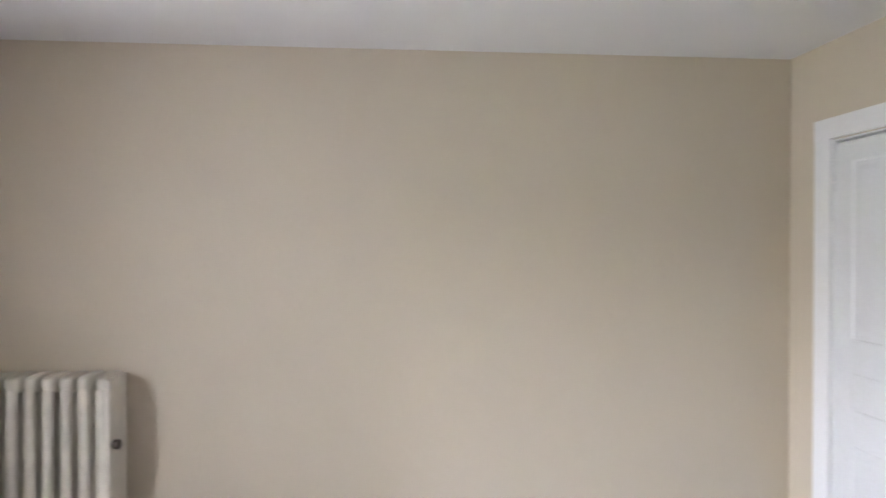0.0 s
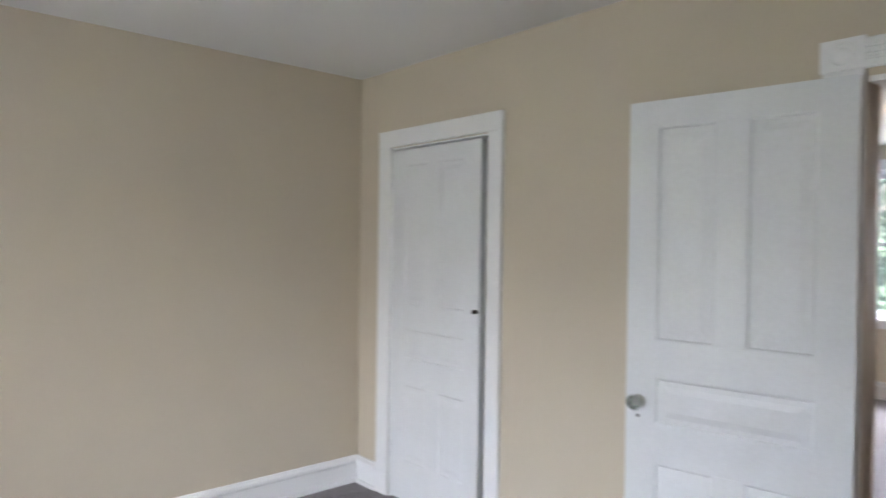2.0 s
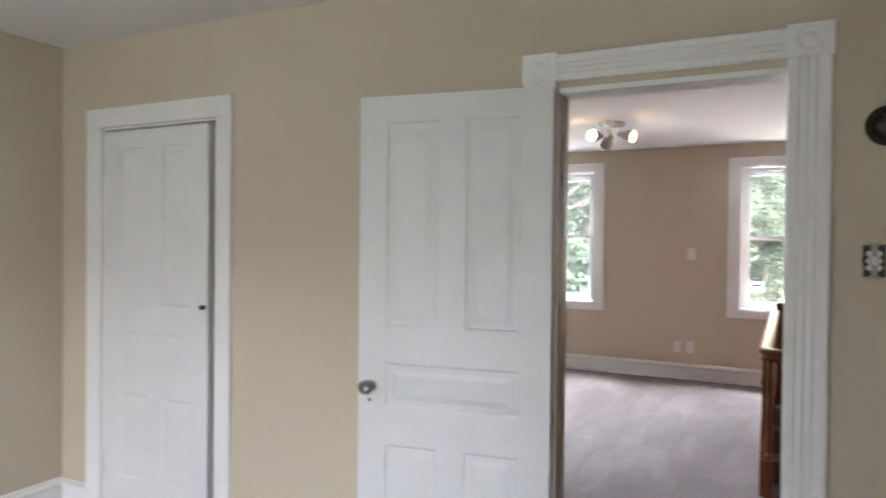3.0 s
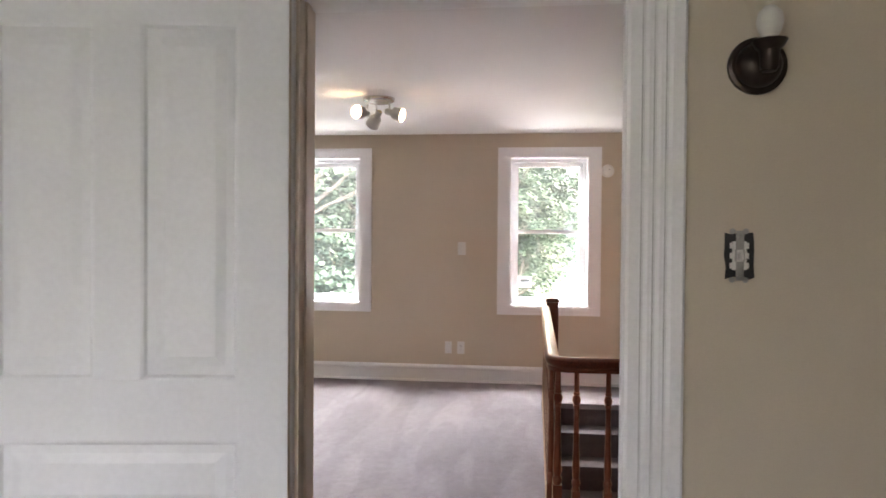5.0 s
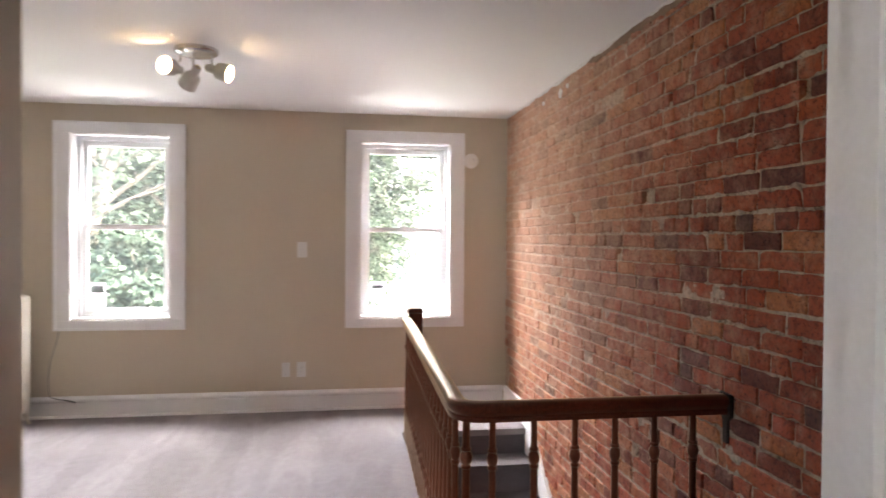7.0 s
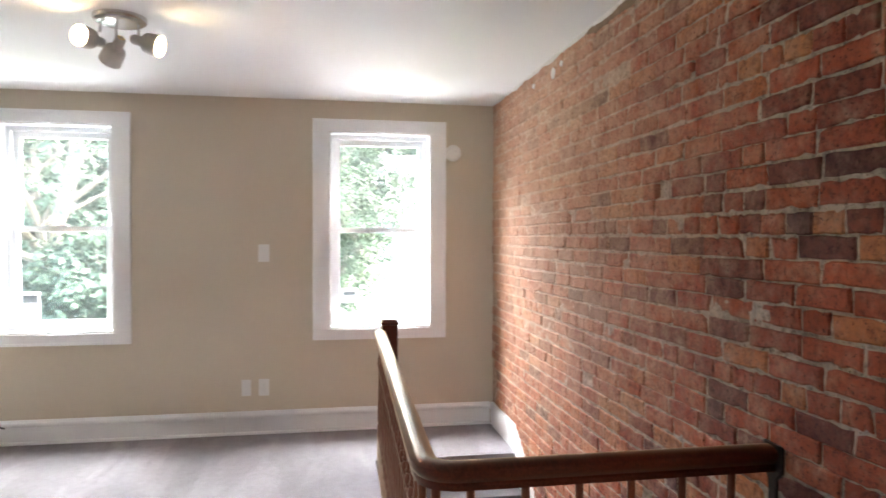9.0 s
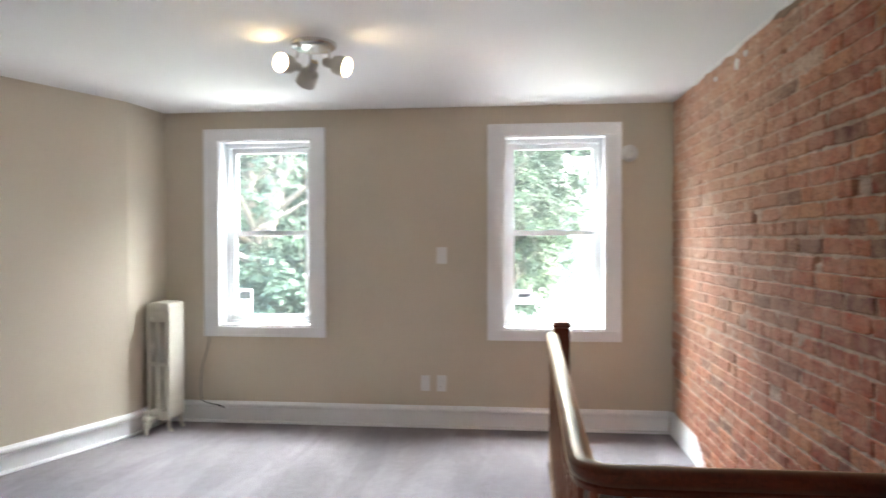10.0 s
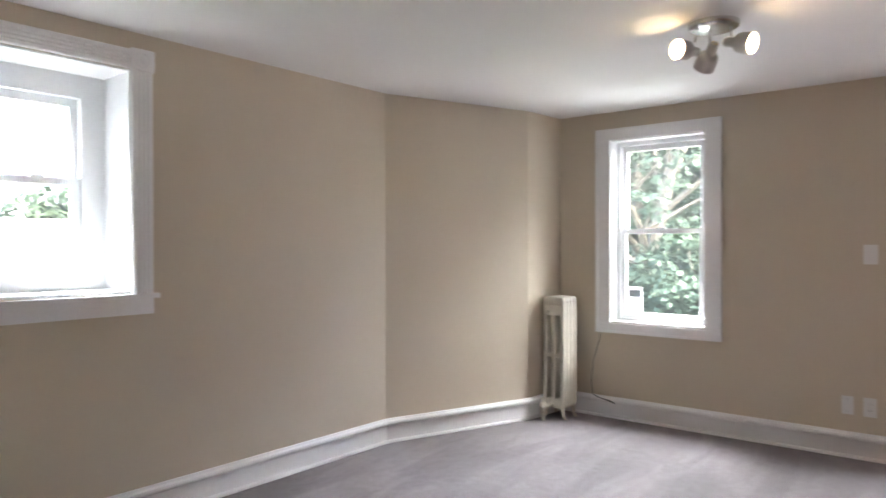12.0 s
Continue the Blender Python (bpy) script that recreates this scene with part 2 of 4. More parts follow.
def crystal_material():
    m, nt, b = nodes_of("knob_glass", 0.05)
    b.inputs["Transmission Weight"].default_value = 0.85
    b.inputs["Base Color"].default_value = (0.62, 0.66, 0.60, 1)
    return m


M_CRYSTAL = crystal_material()


def glow(name, color, strength):
    m, nt, b = nodes_of(name, 0.3)
    b.inputs["Base Color"].default_value = (0.9, 0.88, 0.82, 1)
    b.inputs["Emission Color"].default_value = (*color, 1)
    b.inputs["Emission Strength"].default_value = strength
    return m


M_BULB = glow("lit_lamp_face", (1.0, 0.72, 0.40), 0.36)


def leaf_material(name, a, b_):
    m, nt, b = nodes_of(name, 0.6, 0, 0.15)
    rnd = nt.nodes.new("ShaderNodeNewGeometry").outputs["Random Per Island"]
    c = ramp_node(nt, rnd, [(0.0, a), (1.0, b_)])
    nt.links.new(c.outputs["Color"], b.inputs["Base Color"])
    tl = nt.nodes.new("ShaderNodeBsdfTranslucent")
    nt.links.new(c.outputs["Color"], tl.inputs["Color"])
    mx = nt.nodes.new("ShaderNodeMixShader")
    mx.inputs[0].default_value = 0.3
    nt.links.new(b.outputs[0], mx.inputs[1])
    nt.links.new(tl.outputs[0], mx.inputs[2])
    nt.links.new(mx.outputs[0], nt.nodes["Material Output"].inputs["Surface"])
    return m


def paper_material(name, color):
    m, nt, b = nodes_of(name, 0.6)
    b.inputs["Base Color"].default_value = (*color, 1)
    tl = nt.nodes.new("ShaderNodeBsdfTranslucent")
    tl.inputs["Color"].default_value = (*color, 1)
    mx = nt.nodes.new("ShaderNodeMixShader")
    mx.inputs[0].default_value = 0.6
    nt.links.new(b.outputs[0], mx.inputs[1])
    nt.links.new(tl.outputs[0], mx.inputs[2])
    nt.links.new(mx.outputs[0], nt.nodes["Material Output"].inputs["Surface"])
    return m


M_PAPER = paper_material("paper_label", (0.80, 0.80, 0.79))
M_PRINT = paper_material("printed_paper", (0.30, 0.32, 0.33))
M_LEAF = leaf_material("maple_leaves", (0.020, 0.037, 0.026), (0.047, 0.076, 0.054))
M_LEAF2 = leaf_material("lime_leaves", (0.022, 0.040, 0.024), (0.050, 0.078, 0.048))
M_BARK = paint("pale_bark", (0.095, 0.088, 0.074), 0.9, 0.25, 4, 40, 0.8, 0.02)
M_GRASS = paint("lawn", (0.09, 0.13, 0.05), 0.95, 0.3, 0.5, 20, 0.6, 0.03)

# ---- mesh helpers ----


def part(name, bm, material, parent=None, label="", bevel=0.0, smooth=False, kind="", seg=2):
    if bevel:
        bmesh.ops.bevel(bm, geom=[e for e in bm.edges if len(e.link_faces) == 2 and e.calc_face_angle(0) > 0.6], offset=bevel, segments=seg, affect="EDGES", clamp_overlap=True)
    bmesh.ops.recalc_face_normals(bm, faces=bm.faces)
    me = bpy.data.meshes.new(name)
    bm.to_mesh(me)
    bm.free()
    me.materials.append(material)
    if smooth:
        for p in me.polygons:
            p.use_smooth = True
        me.set_sharp_from_angle(angle=radians(40))
    ob = new(name, me)
    if parent:
        ob.parent = parent
    if label:
        ob["label"] = label
    if kind:
        ob["kind"] = kind
    return ob


def thing(name, m, label, category, group="", kind=""):
    ob = new(name)
    ob.empty_display_size = 0.1
    ob.matrix_world = m
    return tagged(ob, label, category, group, kind)


def box(bm, x0, y0, z0, x1, y1, z1):
    v = [bm.verts.new(p) for p in ((x0, y0, z0), (x1, y0, z0), (x1, y1, z0), (x0, y1, z0), (x0, y0, z1), (x1, y0, z1), (x1, y1, z1), (x0, y1, z1))]
    for f in ((0, 3, 2, 1), (4, 5, 6, 7), (0, 1, 5, 4), (1, 2, 6, 5), (2, 3, 7, 6), (3, 0, 4, 7)):
        bm.faces.new([v[k] for k in f])
    return bm


def B(*a):
    return box(bmesh.new(), *a)


def loft(bm, rings, cap=True, closed=False):
    """Skins rings of points, each ring closed."""
    vs = [[bm.verts.new(p) for p in r] for r in rings]
    n = len(vs[0])
    pairs = list(zip(vs, vs[1:])) + ([(vs[-1], vs[0])] if closed else [])
    for a, b in pairs:
        for k in range(n):
            bm.faces.new((a[k], a[(k + 1) % n], b[(k + 1) % n], b[k]))
    if cap and not closed:
        bm.faces.new(vs[0][::-1])
        bm.faces.new(vs[-1])
    return bm


def lathe(bm, prof, seg=16, m=Matrix()):
    return loft(bm, [[m @ Vector((r * math.cos(2 * math.pi * k / seg), r * math.sin(2 * math.pi * k / seg), z)) for k in range(seg)] for r, z in prof])


def sweep(bm, prof, path, up=Vector((0, 0, 1))):
    """Carries a profile of (side, height) points along a path of points."""
    rings = []
    for k, p in enumerate(path):
        p = Vector(p)
        a = Vector(path[max(0, k - 1)])
        b = Vector(path[min(len(path) - 1, k + 1)])
        d = (b - a).normalized()
        s = d.cross(up).normalized()
        h = s.cross(d).normalized()
        scale = 1.0
        if 0 < k < len(path) - 1:
            d1 = (p - a).normalized()
            scale = 1 / max(0.5, d1.cross(up).normalized().dot(s))
        rings.append([p + s * u * scale + h * v for u, v in prof])
    return loft(bm, rings)


def tube(bm, path, radii, seg=8):
    rings = []
    for k, p in enumerate(path):
        p = Vector(p)
        d = (Vector(path[min(len(path) - 1, k + 1)]) - Vector(path[max(0, k - 1)])).normalized()
        q = d.to_track_quat("Z", "Y")
        r = radii[k] if hasattr(radii, "__len__") else radii
        rings.append([p + q @ Vector((r * math.cos(2 * math.pi * j / seg), r * math.sin(2 * math.pi * j / seg), 0)) for j in range(seg)])
    return loft(bm, rings)


def wall(name, p0, p1, z0, z1, thick, openings=(), material=None, label="", category="wall"):
    """A wall whose room face runs from p0 to p1 with the room on the left; openings are (u0, u1, z0, z1)."""
    d = Vector((p1[0] - p0[0], p1[1] - p0[1], 0))
    length = d.length
    m = Matrix.Translation((p0[0], p0[1], 0)) @ Matrix.Rotation(math.atan2(d.y, d.x), 4, "Z")
    bm = bmesh.new()
    cuts = sorted({0.0, length} | {u for o in openings for u in o[:2]})
    for a, b in zip(cuts, cuts[1:]):
        spans = sorted((o[2], o[3]) for o in openings if o[0] <= a + 1e-6 and o[1] >= b - 1e-6)
        z = z0
        for s, e in spans:
            if s > z:
                box(bm, a, -thick, z, b, 0, s)
            z = e
        if z < z1:
            box(bm, a, -thick, z, b, 0, z1)
    bmesh.ops.remove_doubles(bm, verts=bm.verts, dist=1e-5)
    ob = part(name, bm, material or M_WALL)
    ob.matrix_world = m
    tagged(ob, label, category, kind="structure")
    return m

# ---- large structure ----
# Wall between the rooms, with the doorway and the closet opening.
DX0, DX1, DZ = -0.66, 0.10, 1.99
CX0, CX1, CZ = -3.04, -2.265, 2.0
bm = bmesh.new()
for a in ((-3.62, CX0, 0, H), (CX0, CX1, CZ, H), (CX1, DX0, 0, H), (DX0, DX1, DZ, H), (DX1, 1.25, 0, H)):
    box(bm, a[0], YA, a[2], a[1], YB, a[3])
bmesh.ops.remove_doubles(bm, verts=bm.verts, dist=1e-5)
tagged(part("wall_middle", bm, M_WALL), "beige painted plaster wall between two rooms", "wall", kind="structure")

# Bedroom shell.
wall("wall_bedroom_side", (XA, YA), (XA, -1.35), 0, H, 0.2, label="blank beige painted bedroom wall behind a radiator")
back = wall("wall_bedroom_back", (XA, -1.35), (1.003, -1.35), 0, H, 0.35, [(1.55, 2.19, 0.65, 1.95)], label="beige bedroom wall with a deep window opening")
wall("wall_bedroom_party", (1.003, -1.35), (1.003, YA), 0, H, 0.25, label="beige painted bedroom side wall")
tagged(part("floor_bedroom", B(-3.6, -1.72, -0.1, 1.25, YB, 0), M_CARPET), "grey wall-to-wall carpet in the bedroom", "floor", kind="structure")
tagged(part("ceiling_bedroom", B(-3.6, -1.72, H, 1.25, YB, H + 0.12), M_CEIL), "flat white painted bedroom ceiling", "ceiling", kind="structure")

# Stair room shell. The far wall, then the three stretches of side wall.
WINS = [(-2.434, -1.705, 0.782, 2.224), (-0.223, 0.522, 0.778, 2.222)]
P_COR, P_S3, P_S2, P_S1 = (-2.882, YF), (-2.925, 7.13), (-3.385, 5.985), (-3.50, YB)
wall("wall_windows", (1.045, YF), (-3.15, YF), FB - 0.1, H, 0.21, sorted([(1.045 - w[1], 1.045 - w[0], w[2], w[3]) for w in WINS]), label="beige painted wall with two sash windows")
wall("wall_side_corner", P_COR, P_S3, FB - 0.1, H, 0.30, label="narrow beige wall beside the radiator")
wall("wall_side_slant", P_S3, P_S2, FB - 0.1, H, 0.30, label="slanting beige painted wall")
S1 = Vector((P_S1[0] - P_S2[0], P_S1[1] - P_S2[1], 0))
LW = (5.985 - 4.225, 5.985 - 3.58, 1.165, 2.262)
m_s1 = wall("wall_side_long", P_S2, P_S1, FB - 0.1, H, 0.40, [LW], label="long beige wall with a deep-set window")
# Floor of the stair room round the stairwell, and its ceiling.
SX0, SY0, SY1 = 0.06, 4.36, 6.89
bm = bmesh.new()
for a in ((-3.9, YB, SX0, YF + 0.3), (SX0, YB, 1.05, SY0), (SX0, SY1, 1.05, YF + 0.3)):
    box(bm, a[0], a[1], FB - 0.26, a[2], a[3], FB)
bmesh.ops.remove_doubles(bm, verts=bm.verts, dist=1e-5)
tagged(part("floor_stair_room", bm, M_CARPET), "grey-lilac wall-to-wall carpet with vacuum streaks", "floor", kind="structure")
tagged(part("ceiling_stair_room", B(-3.9, YB, H, 1.25, YF + 0.3, H + 0.12), M_CEIL), "flat white painted ceiling", "ceiling", kind="structure")
# Threshold in the doorway, covered by carpet.
tagged(part("threshold", B(DX0, YA - 0.02, 0.0, DX1, YB, 0.02), M_CARPET, bevel=0.008), "carpeted threshold in the doorway", "threshold", kind="structure")
# Closet behind the closet door.
bm = bmesh.new()
box(bm, -3.38, YB + 0.30, FB, -2.15, YB + 0.36, H)
box(bm, -2.21, YB, FB, -2.15, YB + 0.30, H)
box(bm, -3.52, YB, FB, -3.38, YB + 0.36, H)
tagged(part("wall_closet", bm, M_WALL), "plain beige closet walls", "wall", kind="structure")
# Stairwell shell below the floor.
bm = bmesh.new()
box(bm, SX0 - 0.1, 2.6, -2.75, SX0, SY1 + 0.15, FB - 0.26)
box(bm, SX0, 2.6, -2.75, 1.05, 2.7, FB - 0.26)
box(bm, SX0 - 0.1, SY1 + 0.15, -2.75, 1.05, SY1 + 0.25, FB - 0.26)
tagged(part("wall_stairwell", bm, M_WALL), "plain beige stairwell walls", "wall", kind="structure")
# Carpet colour is darkened here in place of shade.
tagged(part("floor_below", B(SX0 - 0.1, 2.6, -2.83, 1.05, SY1 + 0.25, -2.75), M_SHADECARPET), "carpet at the foot of the stairs, darkened for shade", "floor", kind="structure")
tagged(part("stairwell_edge", B(SX0, SY0 - 0.004, FB - 0.27, XR - 0.02, SY0 + 0.016, FB - 0.003), M_TRIM, bevel=0.003), "white painted board along the stairwell edge", "trim", kind="structure")

# ---- trim ----
BASE = [(0, 0), (0.014, 0), (0.014, 0.118), (0.020, 0.124), (0.030, 0.128), (0.033, 0.138), (0.030, 0.150), (0.018, 0.157), (0.012, 0.166), (0, 0.166)]
SHOE = [(0.0, 0), (0.032, 0), (0.031, 0.008), (0.027, 0.015), (0.018, 0.019), (0.0, 0.019)]


def baseboard(p0, p1, z, height=0.166):
    """Baseboard and its shoe moulding; the room lies on the left of p0 to p1."""
    k = height / 0.166
    a, b = Vector((*p0, z)), Vector((*p1, z))
    bm = bmesh.new()
    sweep(bm, [(-u, v * k) for u, v in BASE], [a, b])
    ob = tagged(part("baseboard", bm, M_TRIM), "white painted baseboard with a moulded cap", "baseboard", kind="structure")
    bm = bmesh.new()
    sweep(bm, [(-u - 0.0, v) for u, v in SHOE], [a + Vector((0, 0, 0.001)), b + Vector((0, 0, 0.001))])
    part("shoe_moulding", bm, M_TRIM, ob)


baseboard((XA, YA), (XA, -1.35), 0, 0.158)
baseboard((CX0 - 0.115, YA), (XA + 0.02, YA), 0, 0.158)
baseboard((DX0 - 0.135, YA), (CX1 + 0.10, YA), 0, 0.158)
baseboard((XR, YA), (DX1 + 0.13, YA), 0, 0.158)
baseboard((XA, -1.35), (1.003, -1.35), 0, 0.158)
baseboard((1.003, -1.35), (1.003, YA), 0, 0.158)
baseboard((XR - 0.02, YF), P_COR, FB)
baseboard(P_COR, P_S3, FB)
baseboard(P_S3, P_S2, FB)
baseboard(P_S2, P_S1, FB)
baseboard((P_S1[0] + 0.03, YB + 0.36), (-2.15, YB + 0.36), FB)
baseboard((-2.15, YB), (DX0 - 0.13, YB), FB)
baseboard((DX1 + 0.13, YB), (XR - 0.02, YB), FB)


def fluted(w, d):
    """Half-round flutes across a casing's face, as a profile from 0 to w."""
    pts = [(0, 0), (0, d * 0.75), (0.006, d)]
    for c in (0.30, 0.5, 0.70):
        for s in (-1, -0.5, 0, 0.5, 1):
            pts.append((w * c + s * w * 0.065, d - 0.0055 * (1 - s * s)))
    return pts + [(w - 0.006, d), (w, d * 0.75), (w, 0)]


def prism(bm, prof, org, u, v, w, length):
    org, u, v, w = Vector(org), Vector(u), Vector(v), Vector(w)
    return loft(bm, [[org + u * a + v * b for a, b in prof], [org + u * a + v * b + w * length for a, b in prof]])


def bedroom_casing():
    t = thing("door_casing", pose(0.5 * (DX0 + DX1), YA, 0), "white fluted door casing with bullseye corner blocks", "door casing", kind="structure")
    inv = t.matrix_world.inverted()
    cw = 0.122
    for x in (DX0 + 0.006 - cw, DX1 - 0.028):
        bm = prism(bmesh.new(), fluted(cw, 0.020), (x, YA, 0.001), (1, 0, 0), (0, -1, 0), (0, 0, 1), 2.012)
        bm.transform(inv)
        part("fluted_side", bm, M_TRIM, t)
        bw = 0.128
        cx = x + cw / 2
        bm = B(cx - bw / 2, YA - 0.026, 2.013, cx + bw / 2, YA, 2.112)
        bm.transform(inv)
        blk = part("corner_block", bm, M_TRIM, t, bevel=0.003)
        bm = lathe(bmesh.new(), [(0.042, 0), (0.041, 0.004), (0.035, 0.006), (0.031, 0.002), (0.022, 0.002), (0.018, 0.006), (0.008, 0.008), (0.001, 0.0085)], 24, Matrix.Translation((cx, YA - 0.026, 2.0625)) @ Matrix.Rotation(radians(90), 4, "X"))
        bm.transform(inv)
        part("rosette", bm, M_TRIM, blk, smooth=True)
    bm = prism(bmesh.new(), fluted(0.092, 0.020), (DX0 - 0.001, YA, 2.014), (0, 0, 1), (0, -1, 0), (1, 0, 0), DX1 - DX0 + 0.002)
    bm.transform(inv)
    part("fluted_head", bm, M_TRIM, t)
    # Jambs and stop lining the opening.
    for x0, x1, n in ((DX0, DX0 + 0.014, "jamb"), (DX1 - 0.014, DX1, "jamb")):
        bm = B(x0, YA + 0.001, 0.02, x1, YB + 0.004, DZ)
        bm.transform(inv)
        part(n, bm, M_CREAM if x0 == DX0 else M_TRIM, t, "cream hinge jamb" if x0 == DX0 else "", bevel=0.002)
    bm = B(DX0 + 0.0145, YA + 0.001, DZ - 0.018, DX1 - 0.0145, YB + 0.004, DZ)
    bm.transform(inv)
    part("head_jamb", bm, M_TRIM, t, bevel=0.002)
    for x0, x1 in ((DX0 + 0.0142, DX0 + 0.019), (DX1 - 0.024, DX1 - 0.0142)):
        bm = B(x0, YA + 0.042, 0.02, x1, YA + 0.076, DZ - 0.018)
        bm.transform(inv)
        part("door_stop", bm, M_CREAM if x0 < DX0 + 0.1 else M_TRIM, t, bevel=0.003)
    bm = B(DX1 - 0.0160, YA + 0.008, 0.80, DX1 - 0.0135, YA + 0.036, 0.93)
    bm.transform(inv)
    part("strike_plate", bm, M_STEEL, t, "worn metal strike plate")
    # Plain casing on the other face.
    for x in (DX0 - 0.12, DX1 + 0.005):
        bm = B(x, YB, FB, x + 0.115, YB + 0.018, 2.0)
        bm.transform(inv)
        part("side_board", bm, M_TRIM, t, bevel=0.003)
    bm = B(DX0 - 0.12, YB, 2.001, DX1 + 0.12, YB + 0.018, 2.11)
    bm.transform(inv)
    part("head_board", bm, M_TRIM, t, bevel=0.003)


bedroom_casing()


def closet_casing():
    t = thing("closet_casing", pose(0.5 * (CX0 + CX1), YA, 0), "plain white painted casing round the closet door", "door casing", kind="structure")
    inv = t.matrix_world.inverted()
    for x0, x1 in ((CX0 - 0.112, CX0 - 0.004), (CX1 + 0.004, CX1 + 0.096)):
        bm = B(x0, YA - 0.02, 0.001, x1, YA, 2.004)
        bm.transform(inv)
        part("side_board", bm, M_TRIM, t, bevel=0.003)
    bm = B(CX0 - 0.112, YA - 0.022, 2.005, CX1 + 0.096, YA, 2.098)
    bm.transform(inv)
    part("head_board", bm, M_TRIM, t, bevel=0.003)
    for x0, x1 in ((CX0, CX0 + 0.008), (CX1 - 0.008, CX1)):
        bm = B(x0, YA - 0.003, 0.001, x1, YB + 0.003, CZ)
        bm.transform(inv)
        part("jamb", bm, M_TRIM, t)
    bm = B(CX0 + 0.008, YA - 0.003, CZ - 0.008, CX1 - 0.008, YB + 0.003, CZ)
    bm.transform(inv)
    part("head_jamb", bm, M_TRIM, t)


closet_casing()


def panel_door(name, m, w, h, label, rows, relief, knob):
    """A stile-and-rail door in its own x-z plane, front face at y = 0, hinge at x = w; rows are (z0, z1, columns)."""
    th = 0.036
    t = thing(name, m, label, "door")
    part("core", B(0.02, relief, 0.02, w - 0.02, th - relief, h - 0.02), M_DOOR, t)
    st = 0.108
    part("stile", B(0, 0, 0, st, th, h), M_DOOR, t, bevel=0.004)
    part("stile", B(w - st, 0, 0, w, th, h), M_DOOR, t, bevel=0.004)
    edges = [0.0] + [z for r in rows for z in r[:2]] + [h]
    for k in range(0, len(edges), 2):
        part("rail", B(st + 0.0005, 0.0005, edges[k], w - st - 0.0005, th - 0.0005, edges[k + 1]), M_DOOR, t, bevel=0.003)
    for z0, z1, cols in rows:
        inner = w - 2 * st
        mun = 0.10
        pw = (inner - mun * (cols - 1)) / cols
        for c in range(cols):
            x0 = st + c * (pw + mun)
            if c:
                part("muntin", B(x0 - mun, 0.0005, z0 + 0.0005, x0, th - 0.0005, z1 - 0.0005), M_DOOR, t, bevel=0.003)
            bm = bmesh.new()
            ring = lambda g, y: [(x0 + g, y, z0 + g), (x0 + pw - g, y, z0 + g), (x0 + pw - g, y, z1 - g), (x0 + g, y, z1 - g)]
            loft(bm, [ring(0.0, relief * 0.1), ring(0.006, relief * 0.25), ring(0.012, relief * 0.97), ring(0.030, relief * 0.92), ring(0.052, relief * 0.45)], cap=False)
            bm.faces.new([bm.verts.new(p) for p in ring(0.052, relief * 0.45)])
            part("panel", bm, M_DOOR, t)
    knob(t)
    return t


def glass_knob(t):
    x, z = 0.048, 0.872
    axis = Matrix.Translation((x, 0, z)) @ Matrix.Rotation(radians(90), 4, "X")
    k = part("door_knob", lathe(bmesh.new(), [(0.012, 0.012), (0.019, 0.022), (0.027, 0.034), (0.028, 0.046), (0.022, 0.056), (0.010, 0.059), (0.001, 0.0595)], 12, axis), M_CRYSTAL, t, "faceted glass door knob")
    part("rosette", lathe(bmesh.new(), [(0.025, 0), (0.024, 0.004), (0.014, 0.006), (0.012, 0.014), (0.001, 0.014)], 20, axis), M_STEEL, k, "worn metal rosette", smooth=True)
    part("hinge_edge", B(0.742, 0.004, 0.004, 0.7432, 0.032, 1.976), M_CREAM, t, "cream door edge")
    part("keyhole", lathe(bmesh.new(), [(0.006, 0.0), (0.006, 0.0015), (0.001, 0.002)], 12, Matrix.Translation((x, 0, z - 0.055)) @ Matrix.Rotation(radians(90), 4, "X")), M_BRONZE, t, "small dark keyhole cover")


def closet_knob(t):
    axis = Matrix.Translation((0.70, 0, 1.11)) @ Matrix.Rotation(radians(90), 4, "X")
    part("door_knob", lathe(bmesh.new(), [(0.011, 0), (0.011, 0.003), (0.005, 0.006), (0.006, 0.014), (0.012, 0.019), (0.012, 0.025), (0.006, 0.029), (0.001, 0.0295)], 16, axis), M_BRONZE, t, "small dark bronze knob", smooth=True)
    part("latch_plate", B(0.700, -0.0015, 1.092, 0.714, 0.002, 1.128), M_TRIM, t)
    for z in (0.22, 1.75):
        for k in (0, 1):
            part("hinge", lathe(bmesh.new(), [(0.001, 0), (0.006, 0.001), (0.006, 0.038), (0.001, 0.039)], 10, Matrix.Translation((-0.003, -0.005, z + 0.05 * k))), M_DOOR, t, smooth=True)


ROWS = [(0.22, 0.655, 2), (0.795, 0.968, 1), (1.10, 1.885, 2)]
# The bedroom door stands open, swung back against the wall.
ang = math.degrees(math.atan2(0.103, 0.732))
door_m = pose(-1.392, 2.418, 0.012, 0, 0, ang)
panel_door("bedroom_door", door_m, 0.742, 1.98, "white painted five-panel door swung open against the wall", ROWS, 0.009, glass_knob)
# The closet door stands slightly ajar on its hinges.
panel_door("closet_door", pose(CX0 + 0.010, YA - 0.002, 0.012, 0, 0, -0.7), 0.718, 1.968, "white painted closet door standing slightly ajar", ROWS, 0.006, closet_knob)


